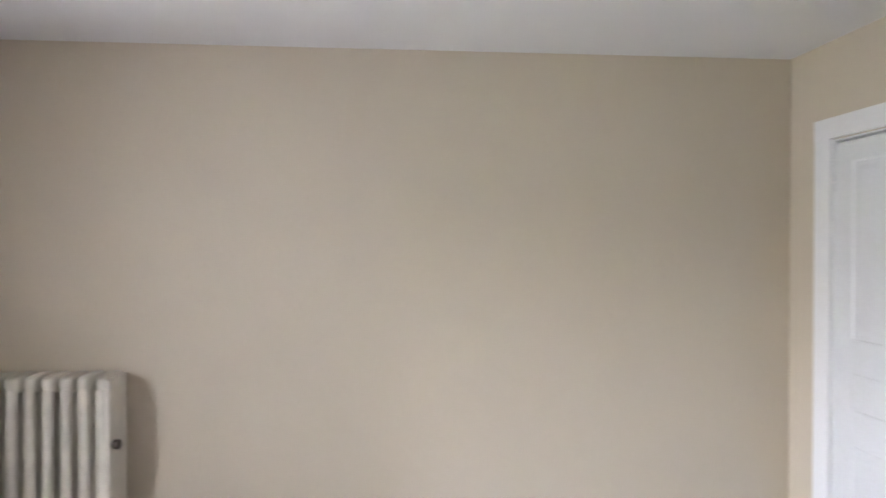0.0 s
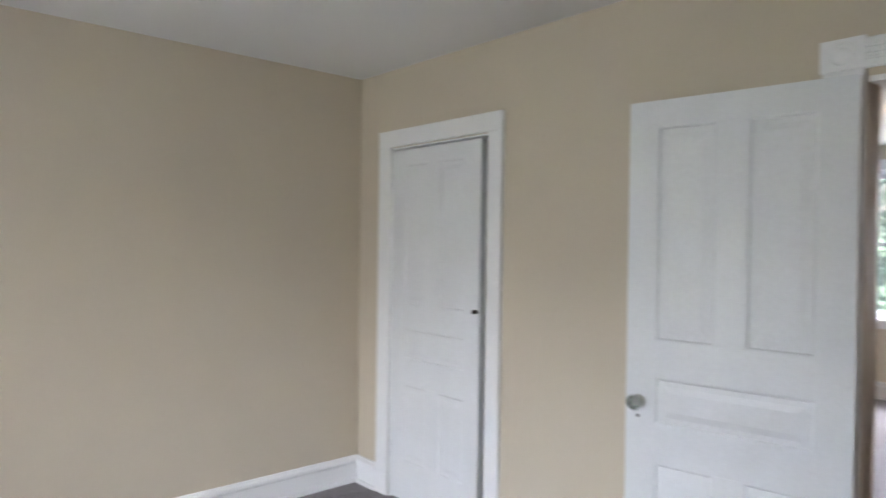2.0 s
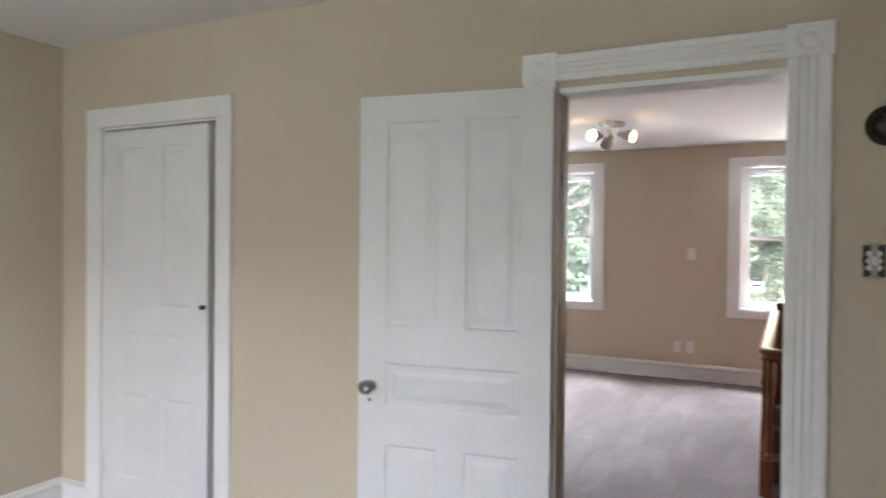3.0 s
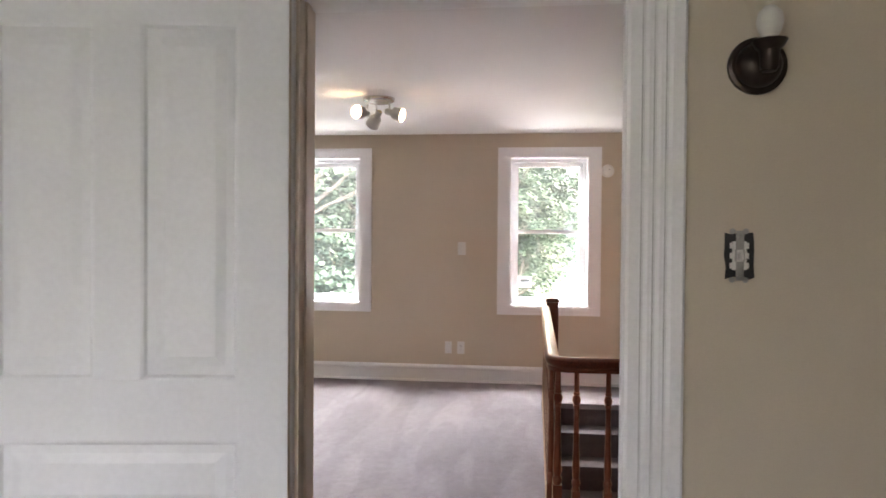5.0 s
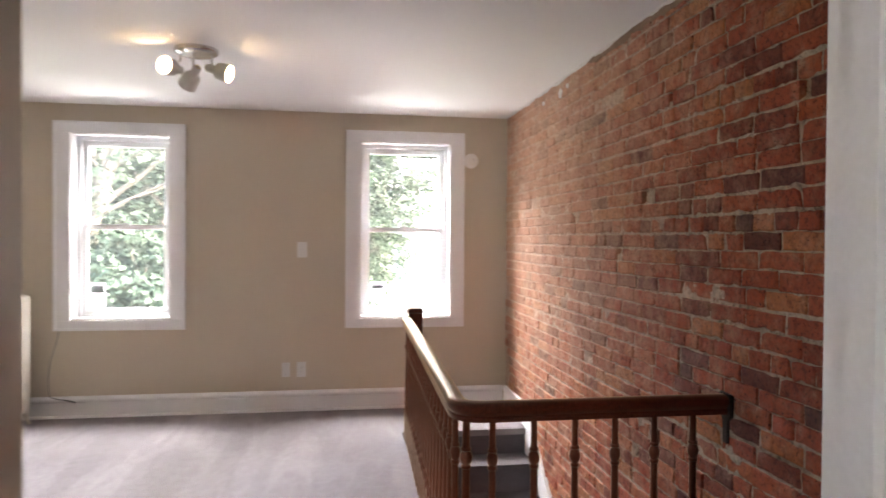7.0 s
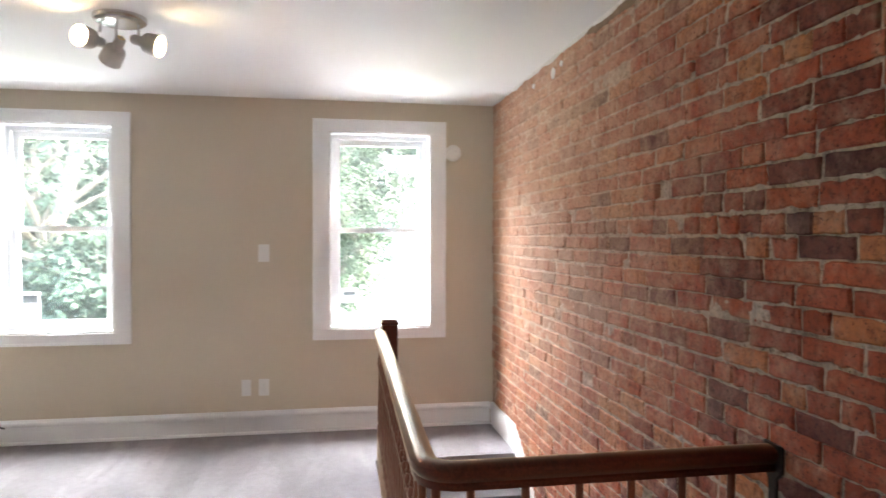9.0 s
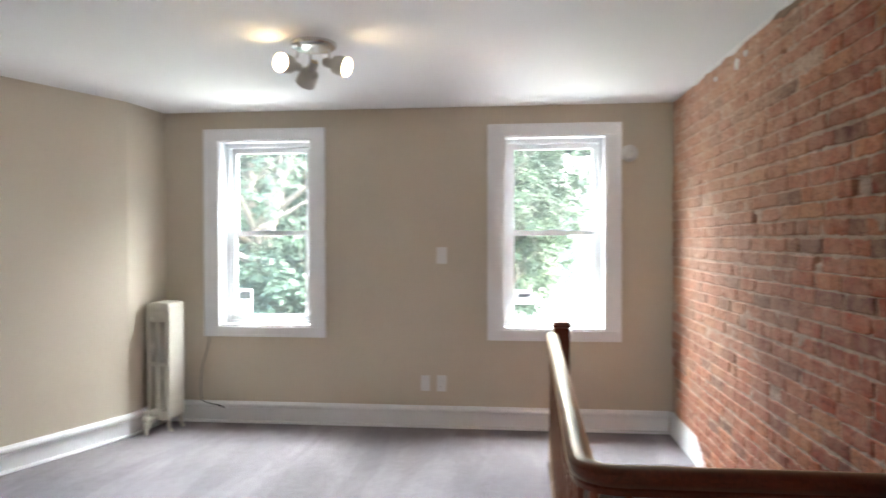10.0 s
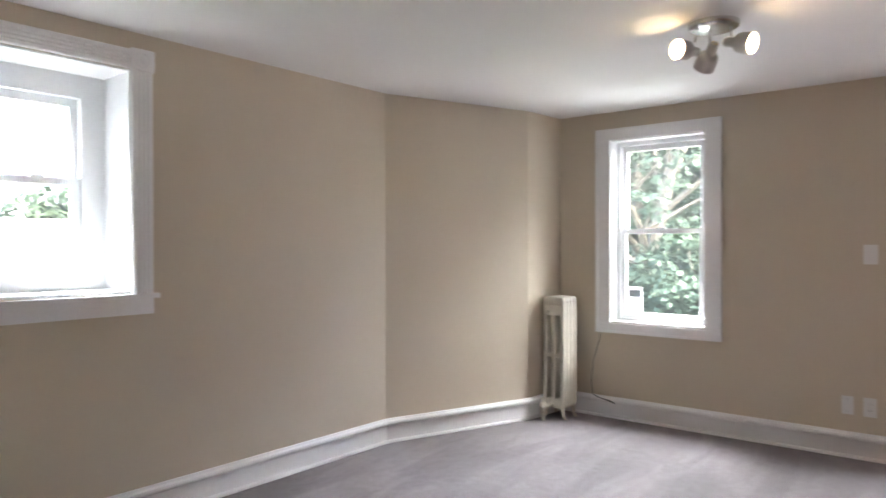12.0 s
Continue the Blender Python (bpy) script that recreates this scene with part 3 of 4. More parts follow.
def sash_window(name, x0, x1, z0, z1, label, cas=0.117, set_back=0.10, m=Matrix(), sticker=True, deep=False, meet=0.5):
    """A double-hung window; room face at y = 0, outside towards +y. Casing, liner, frame, two sashes with their panes."""
    t = thing(name, m, label, "window", kind="structure")
    if not deep:
        part("casing_side", B(x0 - cas, -0.02, z0 - 0.001, x0 - 0.001, 0, z1 + 0.001), M_TRIM, t, bevel=0.004)
        part("casing_side", B(x1 + 0.001, -0.02, z0 - 0.001, x1 + cas, 0, z1 + 0.001), M_TRIM, t, bevel=0.004)
        part("casing_head", B(x0 - cas, -0.02, z1 + 0.002, x1 + cas, 0, z1 + 0.09), M_TRIM, t, bevel=0.004)
        part("casing_apron", B(x0 - cas, -0.02, z0 - 0.078, x1 + cas, 0, z0 - 0.002), M_TRIM, t, bevel=0.004)
        for a, b, c, d in ((x0 - cas, z0 - 0.078, x0 - cas + 0.018, z1 + 0.09), (x1 + cas - 0.018, z0 - 0.078, x1 + cas, z1 + 0.09)):
            part("back_band", B(a - 0.004, -0.028, b, c + 0.0, -0.012, d), M_TRIM, t, bevel=0.004)
        part("back_band", B(x0 - cas + 0.0185, -0.027, z0 - 0.079, x1 + cas - 0.0185, -0.012, z0 - 0.062), M_TRIM, t, bevel=0.004)
        part("back_band", B(x0 - cas + 0.0185, -0.028, z1 + 0.074, x1 + cas - 0.0185, -0.012, z1 + 0.091), M_TRIM, t, bevel=0.004)
    th = set_back
    lin = 0.008
    part("liner", B(x0, -0.002, z0, x0 + lin, th, z1), M_TRIM, t)
    part("liner", B(x1 - lin, -0.002, z0, x1, th, z1), M_TRIM, t)
    part("liner", B(x0 + lin, -0.002, z1 - lin, x1 - lin, th, z1), M_TRIM, t)
    part("window_sill", B(x0 + lin, -0.004, z0, x1 - lin, th, z0 + 0.014), M_TRIM, t, bevel=0.002)
    a0, a1, b0, b1 = x0 + lin, x1 - lin, z0 + 0.014, z1 - lin
    fw, fb = (0.115, 0.065) if deep else (0.030, 0.022)
    part("window_frame", B(a0, th, b0, a0 + fw, th + 0.085, b1), M_VINYL, t, bevel=0.003)
    part("window_frame", B(a1 - fw, th, b0, a1, th + 0.085, b1), M_VINYL, t, bevel=0.003)
    part("window_frame", B(a0 + fw, th, b1 - fw, a1 - fw, th + 0.085, b1), M_VINYL, t, bevel=0.003)
    part("window_frame", B(a0 + fw, th, b0, a1 - fw, th + 0.085, b0 + fb), M_VINYL, t, bevel=0.003)
    c0, c1 = a0 + fw, a1 - fw
    mz = b0 + (b1 - b0) * meet
    for nm, y, s0, s1 in (("lower_sash", th + 0.012, b0 + fb, mz + 0.018), ("upper_sash", th + 0.046, mz - 0.018, b1 - fw)):
        sw, d = 0.040, 0.030
        bm = bmesh.new()
        box(bm, c0, y, s0, c0 + sw, y + d, s1)
        box(bm, c1 - sw, y, s0, c1, y + d, s1)
        low = 0.045 if nm == "lower_sash" else 0.034
        top = 0.034 if nm == "lower_sash" else 0.042
        box(bm, c0 + sw, y, s0, c1 - sw, y + d, s0 + low)
        box(bm, c0 + sw, y, s1 - top, c1 - sw, y + d, s1)
        s = part(nm, bm, M_VINYL, t, bevel=0.003)
        g = part("pane", B(c0 + sw, y + 0.012, s0 + low, c1 - sw, y + 0.017, s1 - top), M_GLASS, s)
        g.visible_shadow = False
        if nm == "lower_sash":
            part("sash_lock", B(0.5 * (c0 + c1) - 0.03, y - 0.004, s1 - 0.006, 0.5 * (c0 + c1) + 0.03, y + 0.022, s1 + 0.010), M_VINYL, t, bevel=0.003)
            if sticker:
                lx, lz = c0 + sw + 0.008, s0 + low + (0.012 if name == "window_1" else 0.10)
                lh = 0.19 if name == "window_1" else 0.105
                st = part("sticker", B(lx, y + 0.0095, lz, lx + 0.125, y + 0.0118, lz + lh), M_PAPER, s, "white printed paper sticker on the glass")
                part("print_bar", B(lx + 0.012, y + 0.0075, lz + lh - (0.082 if lh > 0.15 else 0.055), lx + 0.112, y + 0.0092, lz + lh - 0.022), M_PRINT, st)
                for k in range(3):
                    part("print_bar", B(lx + 0.012, y + 0.0075, lz + (0.078 if lh > 0.15 else 0.040) - k * 0.013, lx + 0.10 - 0.02 * k, y + 0.0092, lz + (0.084 if lh > 0.15 else 0.045) - k * 0.013), M_PRINT, st)
    return t


sash_window("window_1", -2.434, -1.705, 0.782, 2.224, "white double-hung sash window facing leafy trees", m=pose(0, YF, 0))
sash_window("window_2", -0.223, 0.522, 0.778, 2.222, "white double-hung sash window with a bright view", m=pose(0, YF, 0))

# The deep-set window of the long side wall, in that wall's own frame (its u runs from the kink towards the doorway).
m_lw = m_s1 @ Matrix.Rotation(math.pi, 4, "Z")
t = sash_window("window_3", -LW[1], -LW[0], LW[2], LW[3], "white double-hung window set deep in a splayed opening", set_back=0.27, m=m_lw, sticker=False, deep=True, meet=0.50)
cw = 0.105
for x in (-LW[1] - cw, -LW[0]):
    part("fluted_side", prism(bmesh.new(), fluted(cw, 0.020), (x, 0, LW[2] - 0.002), (1, 0, 0), (0, -1, 0), (0, 0, 1), LW[3] - LW[2] + 0.001), M_TRIM, t)
    blk = part("corner_block", B(x - 0.005, -0.027, LW[3], x + cw + 0.005, 0, LW[3] + 0.105), M_TRIM, t, bevel=0.003)
    part("rosette", lathe(bmesh.new(), [(0.040, 0), (0.039, 0.004), (0.033, 0.006), (0.029, 0.002), (0.020, 0.002), (0.016, 0.006), (0.001, 0.008)], 24, Matrix.Translation((x + cw / 2, -0.027, LW[3] + 0.052)) @ Matrix.Rotation(radians(90), 4, "X")), M_TRIM, blk, smooth=True)
part("fluted_head", prism(bmesh.new(), fluted(0.095, 0.020), (-LW[1], 0, LW[3] + 0.004), (0, 0, 1), (0, -1, 0), (1, 0, 0), LW[1] - LW[0]), M_TRIM, t)
part("stool", B(-LW[1] - cw - 0.02, -0.045, LW[2] - 0.026, -LW[0] + cw + 0.02, 0.0, LW[2] - 0.003), M_TRIM, t, bevel=0.006)
part("apron", B(-LW[1] - cw, -0.02, LW[2] - 0.105, -LW[0] + cw, 0, LW[2] - 0.0265), M_TRIM, t, bevel=0.004)

sash_window("window_4", -2.19, -1.55, 0.65, 1.95, "white sash window at the back of the bedroom", m=back @ Matrix.Rotation(math.pi, 4, "Z"), sticker=False, set_back=0.20)

# ---- stairs ----
RISE, RUN = 0.19, 0.243
stair = thing("staircase", pose(0.53, SY1, FB), "steep carpeted staircase going down beside the brick wall", "stairs", kind="structure")
inv = stair.matrix_world.inverted()
for k in range(14):
    y, z = SY1 - RUN * k, FB - RISE * (k + 1)
    bm = B(SX0 + 0.002, y - RUN - 0.022, z - 0.035, XR - 0.022, y - 0.012, z)
    bm.transform(inv)
    part("tread", bm, M_SHADECARPET, stair, bevel=0.012, seg=3)
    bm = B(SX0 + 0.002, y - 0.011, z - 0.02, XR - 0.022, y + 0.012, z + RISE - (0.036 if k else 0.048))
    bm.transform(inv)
    part("riser", bm, M_SHADECARPET, stair)
bm = B(SX0 + 0.002, SY1 - 0.034, FB - 0.046, XR - 0.022, SY1 - 0.001, FB - 0.001)
bm.transform(inv)
part("landing_nosing", bm, M_CARPET, stair, bevel=0.010, seg=3)
# White skirt along the brick: level on the landing, then raking down.
bm = bmesh.new()
slope = RISE / RUN
top0 = FB + 0.168
ye = SY1 - RUN * 13
prof = [(YF - 0.03, FB + 0.001), (YF - 0.03, top0), (SY1 + 0.05, top0), (SY1 - 0.10, FB + 0.08), (ye, FB + 0.08 - slope * (SY1 - 0.10 - ye)), (ye, FB - 0.25 - slope * (SY1 - ye)), (SY1 - 0.02, FB - 0.30), (SY1 + 0.02, FB + 0.001)]
loft(bm, [[Vector((XR - 0.019, a, b)) for a, b in prof], [Vector((XR + 0.004, a, b)) for a, b in prof]])
tagged(part("stair_skirt", bm, M_TRIM, bevel=0.003), "white painted skirt board along the brick and stairs", "trim", kind="structure")

# ---- balustrade ----
ZT = 0.866
RP = [(-0.024, -0.066), (-0.026, -0.052), (-0.022, -0.046), (-0.030, -0.036), (-0.036, -0.024), (-0.035, -0.010), (-0.026, -0.002), (-0.012, 0.002), (0.0, 0.003),
      (0.012, 0.002), (0.026, -0.002), (0.035, -0.010), (0.036, -0.024), (0.030, -0.036), (0.022, -0.046), (0.026, -0.052), (0.024, -0.066)]
bal = thing("stair_balustrade", pose(0.05, 4.31, FB), "dark varnished wooden balustrade with turned spindles", "balustrade")
inv = bal.matrix_world.inverted()
RA, RC, RB_ = Vector((0.088, 6.815, ZT)), Vector((0.016, 4.308, ZT)), Vector((XR - 0.012, 4.308, ZT))
rad = 0.105
d1 = (RA - RC).normalized()
d2 = Vector((1, 0, 0))
path = [RA + (RC - RA) * (k / 6) for k in range(6)]
pa, pb = RC + d1 * rad, RC + d2 * rad
for k in range(9):
    s = k / 8
    path.append(pa * (1 - s) ** 2 + RC * 2 * s * (1 - s) + pb * s * s)
path += [pb + (RB_ - pb) * (k / 5) for k in range(1, 6)]
bm = sweep(bmesh.new(), RP, path)
bm.transform(inv)
part("handrail", bm, M_RAIL, bal, "moulded dark varnished handrail", smooth=True)
bm = loft(bmesh.new(), [[(x, 4.308 + w * sy, ZT + z) for w, z in ((0.040, 0.006), (0.040, -0.072), (0.018, -0.095), (0.014, -0.175))] + [(x, 4.308 - w * sy, ZT + z) for w, z in ((0.014, -0.175), (0.018, -0.095), (0.040, -0.072), (0.040, 0.006))] for x, sy in ((XR + 0.004, 1), (XR - 0.003, 1), (XR - 0.006, 0.8))])
bm.transform(inv)
part("wall_plate", bm, M_BRONZE, bal, "dark bracket plate against the brick", bevel=0.002)

SP = [(0.0115, 0.775), (0.0115, 0.720), (0.0120, 0.676), (0.0165, 0.672), (0.0165, 0.665), (0.0125, 0.661), (0.0185, 0.650), (0.0205, 0.638), (0.0185, 0.626), (0.0125, 0.615), (0.0165, 0.611), (0.0165, 0.604), (0.0125, 0.599),
      (0.0125, 0.540), (0.0145, 0.420), (0.0175, 0.320), (0.0180, 0.280), (0.0140, 0.262), (0.0200, 0.250), (0.0215, 0.236), (0.0160, 0.222), (0.0190, 0.205)]


def spindle_mesh():
    bm = lathe(bmesh.new(), SP[::-1], 12)
    box(bm, -0.019, -0.019, 0, 0.019, 0.019, 0.205)
    bmesh.ops.recalc_face_normals(bm, faces=bm.faces)
    me = bpy.data.meshes.new("spindle")
    bm.to_mesh(me)
    bm.free()
    me.materials.append(M_SPINDLE)
    for p in me.polygons:
        p.use_smooth = True
    me.set_sharp_from_angle(angle=radians(35))
    return me


SPM = spindle_mesh()
spots = [RC + d2 * (0.117 + 0.148 * k) for k in range(6)] + [RC + d1 * (0.085 + 0.118 * k) for k in range(21)]
for p in spots:
    ob = new("spindle", SPM)
    ob.parent = bal
    ob.matrix_local = Matrix.Translation((p.x - 0.05, p.y - 4.31, 0.0))
bm = bmesh.new()
corner = RC + (d1 + d2) * 0.030
box(bm, corner.x - 0.022, corner.y - 0.022, FB, corner.x + 0.022, corner.y + 0.022, FB + 0.22)
lathe(bm, [(r * 1.15, FB + z) for r, z in SP[::-1]], 14, Matrix.Translation((corner.x, corner.y, 0)))
bm.transform(inv)
part("corner_spindle", bm, M_SPINDLE, bal, "thicker turned corner spindle", smooth=True)
# Newel post at the head of the stairs.
nx, ny = 0.150, 6.862
bm = bmesh.new()
box(bm, nx - 0.05, ny - 0.05, FB, nx + 0.05, ny + 0.05, 0.895)
bm.transform(inv)
part("newel_post", bm, M_RAIL, bal, "square dark newel post", bevel=0.006)
bm = loft(bmesh.new(), [[(nx + sx * a, ny + sy * a, z) for sx, sy in ((-1, -1), (1, -1), (1, 1), (-1, 1))] for a, z in ((0.050, 0.8955), (0.056, 0.900), (0.056, 0.912), (0.050, 0.918), (0.046, 0.930), (0.020, 0.934))])
bm.transform(inv)
part("newel_cap", bm, M_RAIL, bal, bevel=0.002)

# ---- radiators ----


def radiator(name, m, n, pitch, depth, height, cols, label, valve_side, bar=None, fill=0.74):
    """Cast-iron column radiator; sections follow +x from 0, depth along y."""
    t = thing(name, m, label, "radiator")
    leg = 0.085
    wid = pitch * fill
    cr = wid * 0.5
    ry = depth * (0.30 if bar else 0.3) / cols
    ys = [(ry - depth / 2) * (1 - 2 * k / (cols - 1)) for k in range(cols)]
    bm = bmesh.new()

    def pill(x0, cy, a, b, z0, z1, seg=10):
        rings = []
        for s, z in ((0.55, z0), (0.9, z0 + 0.012), (1.0, z0 + 0.03), (1.0, z1 - 0.03), (0.9, z1 - 0.012), (0.55, z1)):
            rings.append([(x0 + a * s * math.cos(2 * math.pi * j / seg), cy + b * s * math.sin(2 * math.pi * j / seg), z) for j in range(seg)])
        loft(bm, rings)

    def yoke(z0, z1):
        seg = 14
        rings = []
        for s, x in ((0.80, -cr), (0.96, -cr * 0.75), (1.0, -cr * 0.3), (1.0, cr * 0.3), (0.96, cr * 0.75), (0.80, cr)):
            ring = []
            hy, hz = depth / 2, (z1 - z0) / 2
            for j in range(seg):
                a = 2 * math.pi * j / seg
                cx, cz = math.cos(a), math.sin(a)
                ex = 0.45
                ring.append((x, hy * s * math.copysign(abs(cx) ** ex, cx), (z0 + z1) / 2 + hz * s * math.copysign(abs(cz) ** ex, cz)))
            rings.append(ring)
        loft(bm, rings)

    def post(cy, hy, z0, z1):
        """A flat-faced column with rounded corners."""
        ring = [(cr * math.copysign(abs(math.cos(q)) ** 0.5, math.cos(q)), hy * math.copysign(abs(math.sin(q)) ** 0.5, math.sin(q))) for q in (2 * math.pi * j / 16 for j in range(16))]
        loft(bm, [[(x, cy + y, z) for x, y in ring] for z in (z0, z1)])

    for cy in ys:
        if bar:
            post(cy, ry, leg + 0.035, height - 0.05)
        else:
            pill(0, cy, cr, ry, leg + 0.035, height - 0.04)
    if bar:
        yoke(height - 0.150, height - 0.060)
    yoke(height - 0.075, height)
    yoke(leg, leg + 0.075)
    if bar:
        box(bm, -cr * 0.7, -depth * 0.42, bar - 0.014, cr * 0.7, depth * 0.42, bar + 0.014)
    bmesh.ops.recalc_face_normals(bm, faces=bm.faces)
    me = bpy.data.meshes.new("section")
    bm.to_mesh(me)
    bm.free()
    me.materials.append(M_IRON)
    for p in me.polygons:
        p.use_smooth = True
    me.set_sharp_from_angle(angle=radians(50))
    for k in range(n):
        ob = new("section", me)
        ob.parent = t
        ob.matrix_local = Matrix.Translation((cr + k * pitch, 0, 0))
    for k in range(n - 1):
        for z in (leg + 0.04, height - 0.13):
            part("nipple", lathe(bmesh.new(), [(0.016, 0), (0.016, pitch)], 8, Matrix.Translation((cr + k * pitch, 0, z)) @ Matrix.Rotation(radians(90), 4, "Y")), M_IRON, t)
    for x in (cr, cr + (n - 1) * pitch):
        for s in (-1, 1):
            cy = s * depth * 0.36
            part("foot", tube(bmesh.new(), [(x, cy, leg + 0.03), (x, cy + s * 0.004, leg - 0.02), (x, cy + s * 0.010, 0.030), (x, cy + s * 0.024, 0.010), (x, cy + s * 0.028, 0.0)], [0.022, 0.017, 0.012, 0.014, 0.017], 8), M_IRON, t, smooth=True)
    if valve_side is not None:
        x, y = valve_side
        v = part("valve", lathe(bmesh.new(), [(0.017, 0.0), (0.017, 0.05), (0.024, 0.055), (0.026, 0.085), (0.020, 0.092), (0.020, 0.105), (0.028, 0.112), (0.028, 0.135), (0.018, 0.142), (0.012, 0.150), (0.012, 0.160), (0.019, 0.165), (0.019, 0.178), (0.001, 0.181)], 14, Matrix.Translation((x, y, 0))), M_IRON, t, "painted valve on a short pipe", smooth=True)
        part("valve_arm", tube(bmesh.new(), [(x, y, 0.105), (x * 0.5, y * 0.8, 0.108), (0.01, y * 0.6, 0.115)], 0.016, 10), M_IRON, v, smooth=True)
    return t


# Bedroom radiator, along the blank wall; sections run towards -y.
ra = radiator("radiator", pose(-3.225, -0.632, 0.0, 0, 0, -90), 8, 0.0735, 0.20, 0.962, 3, "cream cast-iron column radiator against the blank wall", None, None, 0.68)
part("end_plate", B(-0.012, -0.094, 0.09, 0.040, 0.094, 0.945), M_IRON, ra, bevel=0.019, seg=4, smooth=True)
part("air_valve", lathe(bmesh.new(), [(0.010, 0), (0.010, 0.008), (0.021, 0.010), (0.022, 0.030), (0.014, 0.036), (0.001, 0.037)], 12, Matrix.Translation((-0.010, 0.066, 0.665)) @ Matrix.Rotation(radians(-90), 4, "Y")), M_BRONZE, ra, "small dark air valve", smooth=True)
# Corner radiator in the stair room; sections run towards the window wall.
rb = radiator("radiator", pose(-2.785, 7.275, FB - 0.004, 0, 0, 84), 4, 0.049, 0.200, 0.965, 3, "narrow cream cast-iron radiator in the corner", (-0.105, 0.020), 0.50, 0.97)
part("end_plug", lathe(bmesh.new(), [(0.018, 0), (0.018, 0.008), (0.010, 0.012), (0.001, 0.013)], 8, Matrix.Translation((0.0, 0.05, 0.84)) @ Matrix.Rotation(radians(-90), 4, "Y")), M_IRON, rb)

# ---- ceiling light ----
CX, CY = -1.165, 5.885
lamp = thing("ceiling_spotlight", pose(CX, CY, H), "brushed nickel ceiling fixture with three spot heads", "ceiling light")
M_CANOPY = paint("polished_nickel", (0.72, 0.69, 0.65), 0.22, 0.03, 20, 200, 0.03, 0.0003, 0.9)
M_BRASS = paint("warm_brass", (0.80, 0.58, 0.22), 0.3, 0.05, 40, 200, 0.03, 0.0003, 1.0)
part("canopy", lathe(bmesh.new(), [(0.001, -0.034), (0.085, -0.033), (0.100, -0.029), (0.112, -0.022), (0.115, -0.010), (0.115, -0.001)], 40), M_CANOPY, lamp, smooth=True)


def spot_head(px, py, pz, target, lit):
    a = Vector((px, py, pz))
    d = (Vector(target) - a).normalized()
    m = Matrix.Translation(a) @ d.to_track_quat("Z", "Y").to_matrix().to_4x4()
    sx, sy = px * 0.62, py * 0.62
    part("stem", tube(bmesh.new(), [(sx, sy, -0.03), (sx, sy, pz + 0.05), (sx * 1.05, sy * 1.05, pz + 0.03)], 0.006, 8), M_NICKEL, lamp, smooth=True)
    h = part("spot_head", lathe(bmesh.new(), [(0.001, -0.085), (0.019, -0.085), (0.023, -0.080), (0.024, -0.036), (0.028, -0.030), (0.040, -0.024), (0.046, -0.014), (0.048, 0.004), (0.050, 0.030), (0.0505, 0.052), (0.048, 0.052), (0.046, 0.030), (0.001, 0.030)], 28, m), M_NICKEL, lamp, "flared nickel spot head", smooth=True)
    if lit:
        part("bulb_face", lathe(bmesh.new(), [(0.0445, 0.031), (0.0445, 0.044), (0.041, 0.049), (0.030, 0.054), (0.014, 0.057), (0.001, 0.058)], 24, m), M_BULB, h, "lit frosted bulb face", smooth=True)
    else:
        part("bulb_face", lathe(bmesh.new(), [(0.0445, 0.031), (0.0445, 0.046), (0.038, 0.051), (0.001, 0.056)], 24, m), M_PLASTIC, h)
    for j in range(8):
        ang = 2 * math.pi * j / 8
        part("vent", lathe(bmesh.new(), [(0.0035, 0), (0.0035, 0.003), (0.001, 0.0035)], 6, m @ Matrix.Translation((0.0125 * math.cos(ang), 0.0125 * math.sin(ang), -0.0865)) @ Matrix.Rotation(math.pi, 4, "X")), M_BRASS, h)


spot_head(-0.134, -0.005, -0.104, (-0.57, -0.905, -0.13), True)
spot_head(0.130, -0.010, -0.118, (1.16, -0.25, -0.42), True)
spot_head(-0.035, 0.030, -0.155, (-0.535, 0.58, -0.76), False)

# ---- small wall fittings ----


def plate(name, x, z, w, h, label, category, kindp):
    t = thing(name, pose(x, YF, z), label, category)
    part("cover", B(-w / 2, -0.007, -h / 2, w / 2, 0, h / 2), M_PLASTIC, t, bevel=0.003)
    if kindp == "outlet":
        for s in (-1, 1):
            o = part("socket", lathe(bmesh.new(), [(0.017, 0), (0.017, 0.0015), (0.001, 0.0016)], 16, Matrix.Translation((0, -0.007, s * 0.020)) @ Matrix.Rotation(radians(90), 4, "X")), M_PLASTIC, t)
            for q in (-0.006, 0.006):
                part("slot", B(q - 0.0011, -0.0095, s * 0.020 - 0.004, q + 0.0011, -0.0085, s * 0.020 + 0.004), M_BLACK, o)
        part("screw", lathe(bmesh.new(), [(0.003, 0), (0.003, 0.0012), (0.001, 0.0014)], 8, Matrix.Translation((0, -0.007, 0)) @ Matrix.Rotation(radians(90), 4, "X")), M_STEEL, t)
    elif kindp == "jack":
        part("jack", B(-0.009, -0.0095, -0.009, 0.009, -0.007, 0.009), M_PLASTIC, t, bevel=0.001)
        for s in (-1, 1):
            part("screw", lathe(bmesh.new(), [(0.003, 0), (0.003, 0.0012), (0.001, 0.0014)], 8, Matrix.Translation((0, -0.007, s * 0.04)) @ Matrix.Rotation(radians(90), 4, "X")), M_STEEL, t)
    else:
        part("rocker", B(-0.017, -0.0105, -0.034, 0.017, -0.007, 0.034), M_PLASTIC, t, bevel=0.002)


plate("cover_plate", -0.690, 1.335, 0.078, 0.125, "ivory blank wall plate on beige wall", "wall plate", "rocker")
plate("phone_jack_plate", -0.815, 0.365, 0.066, 0.116, "ivory wall plate beside an outlet", "wall plate", "jack")
plate("wall_outlet", -0.692, 0.365, 0.072, 0.120, "ivory electrical outlet low on beige wall", "outlet", "outlet")

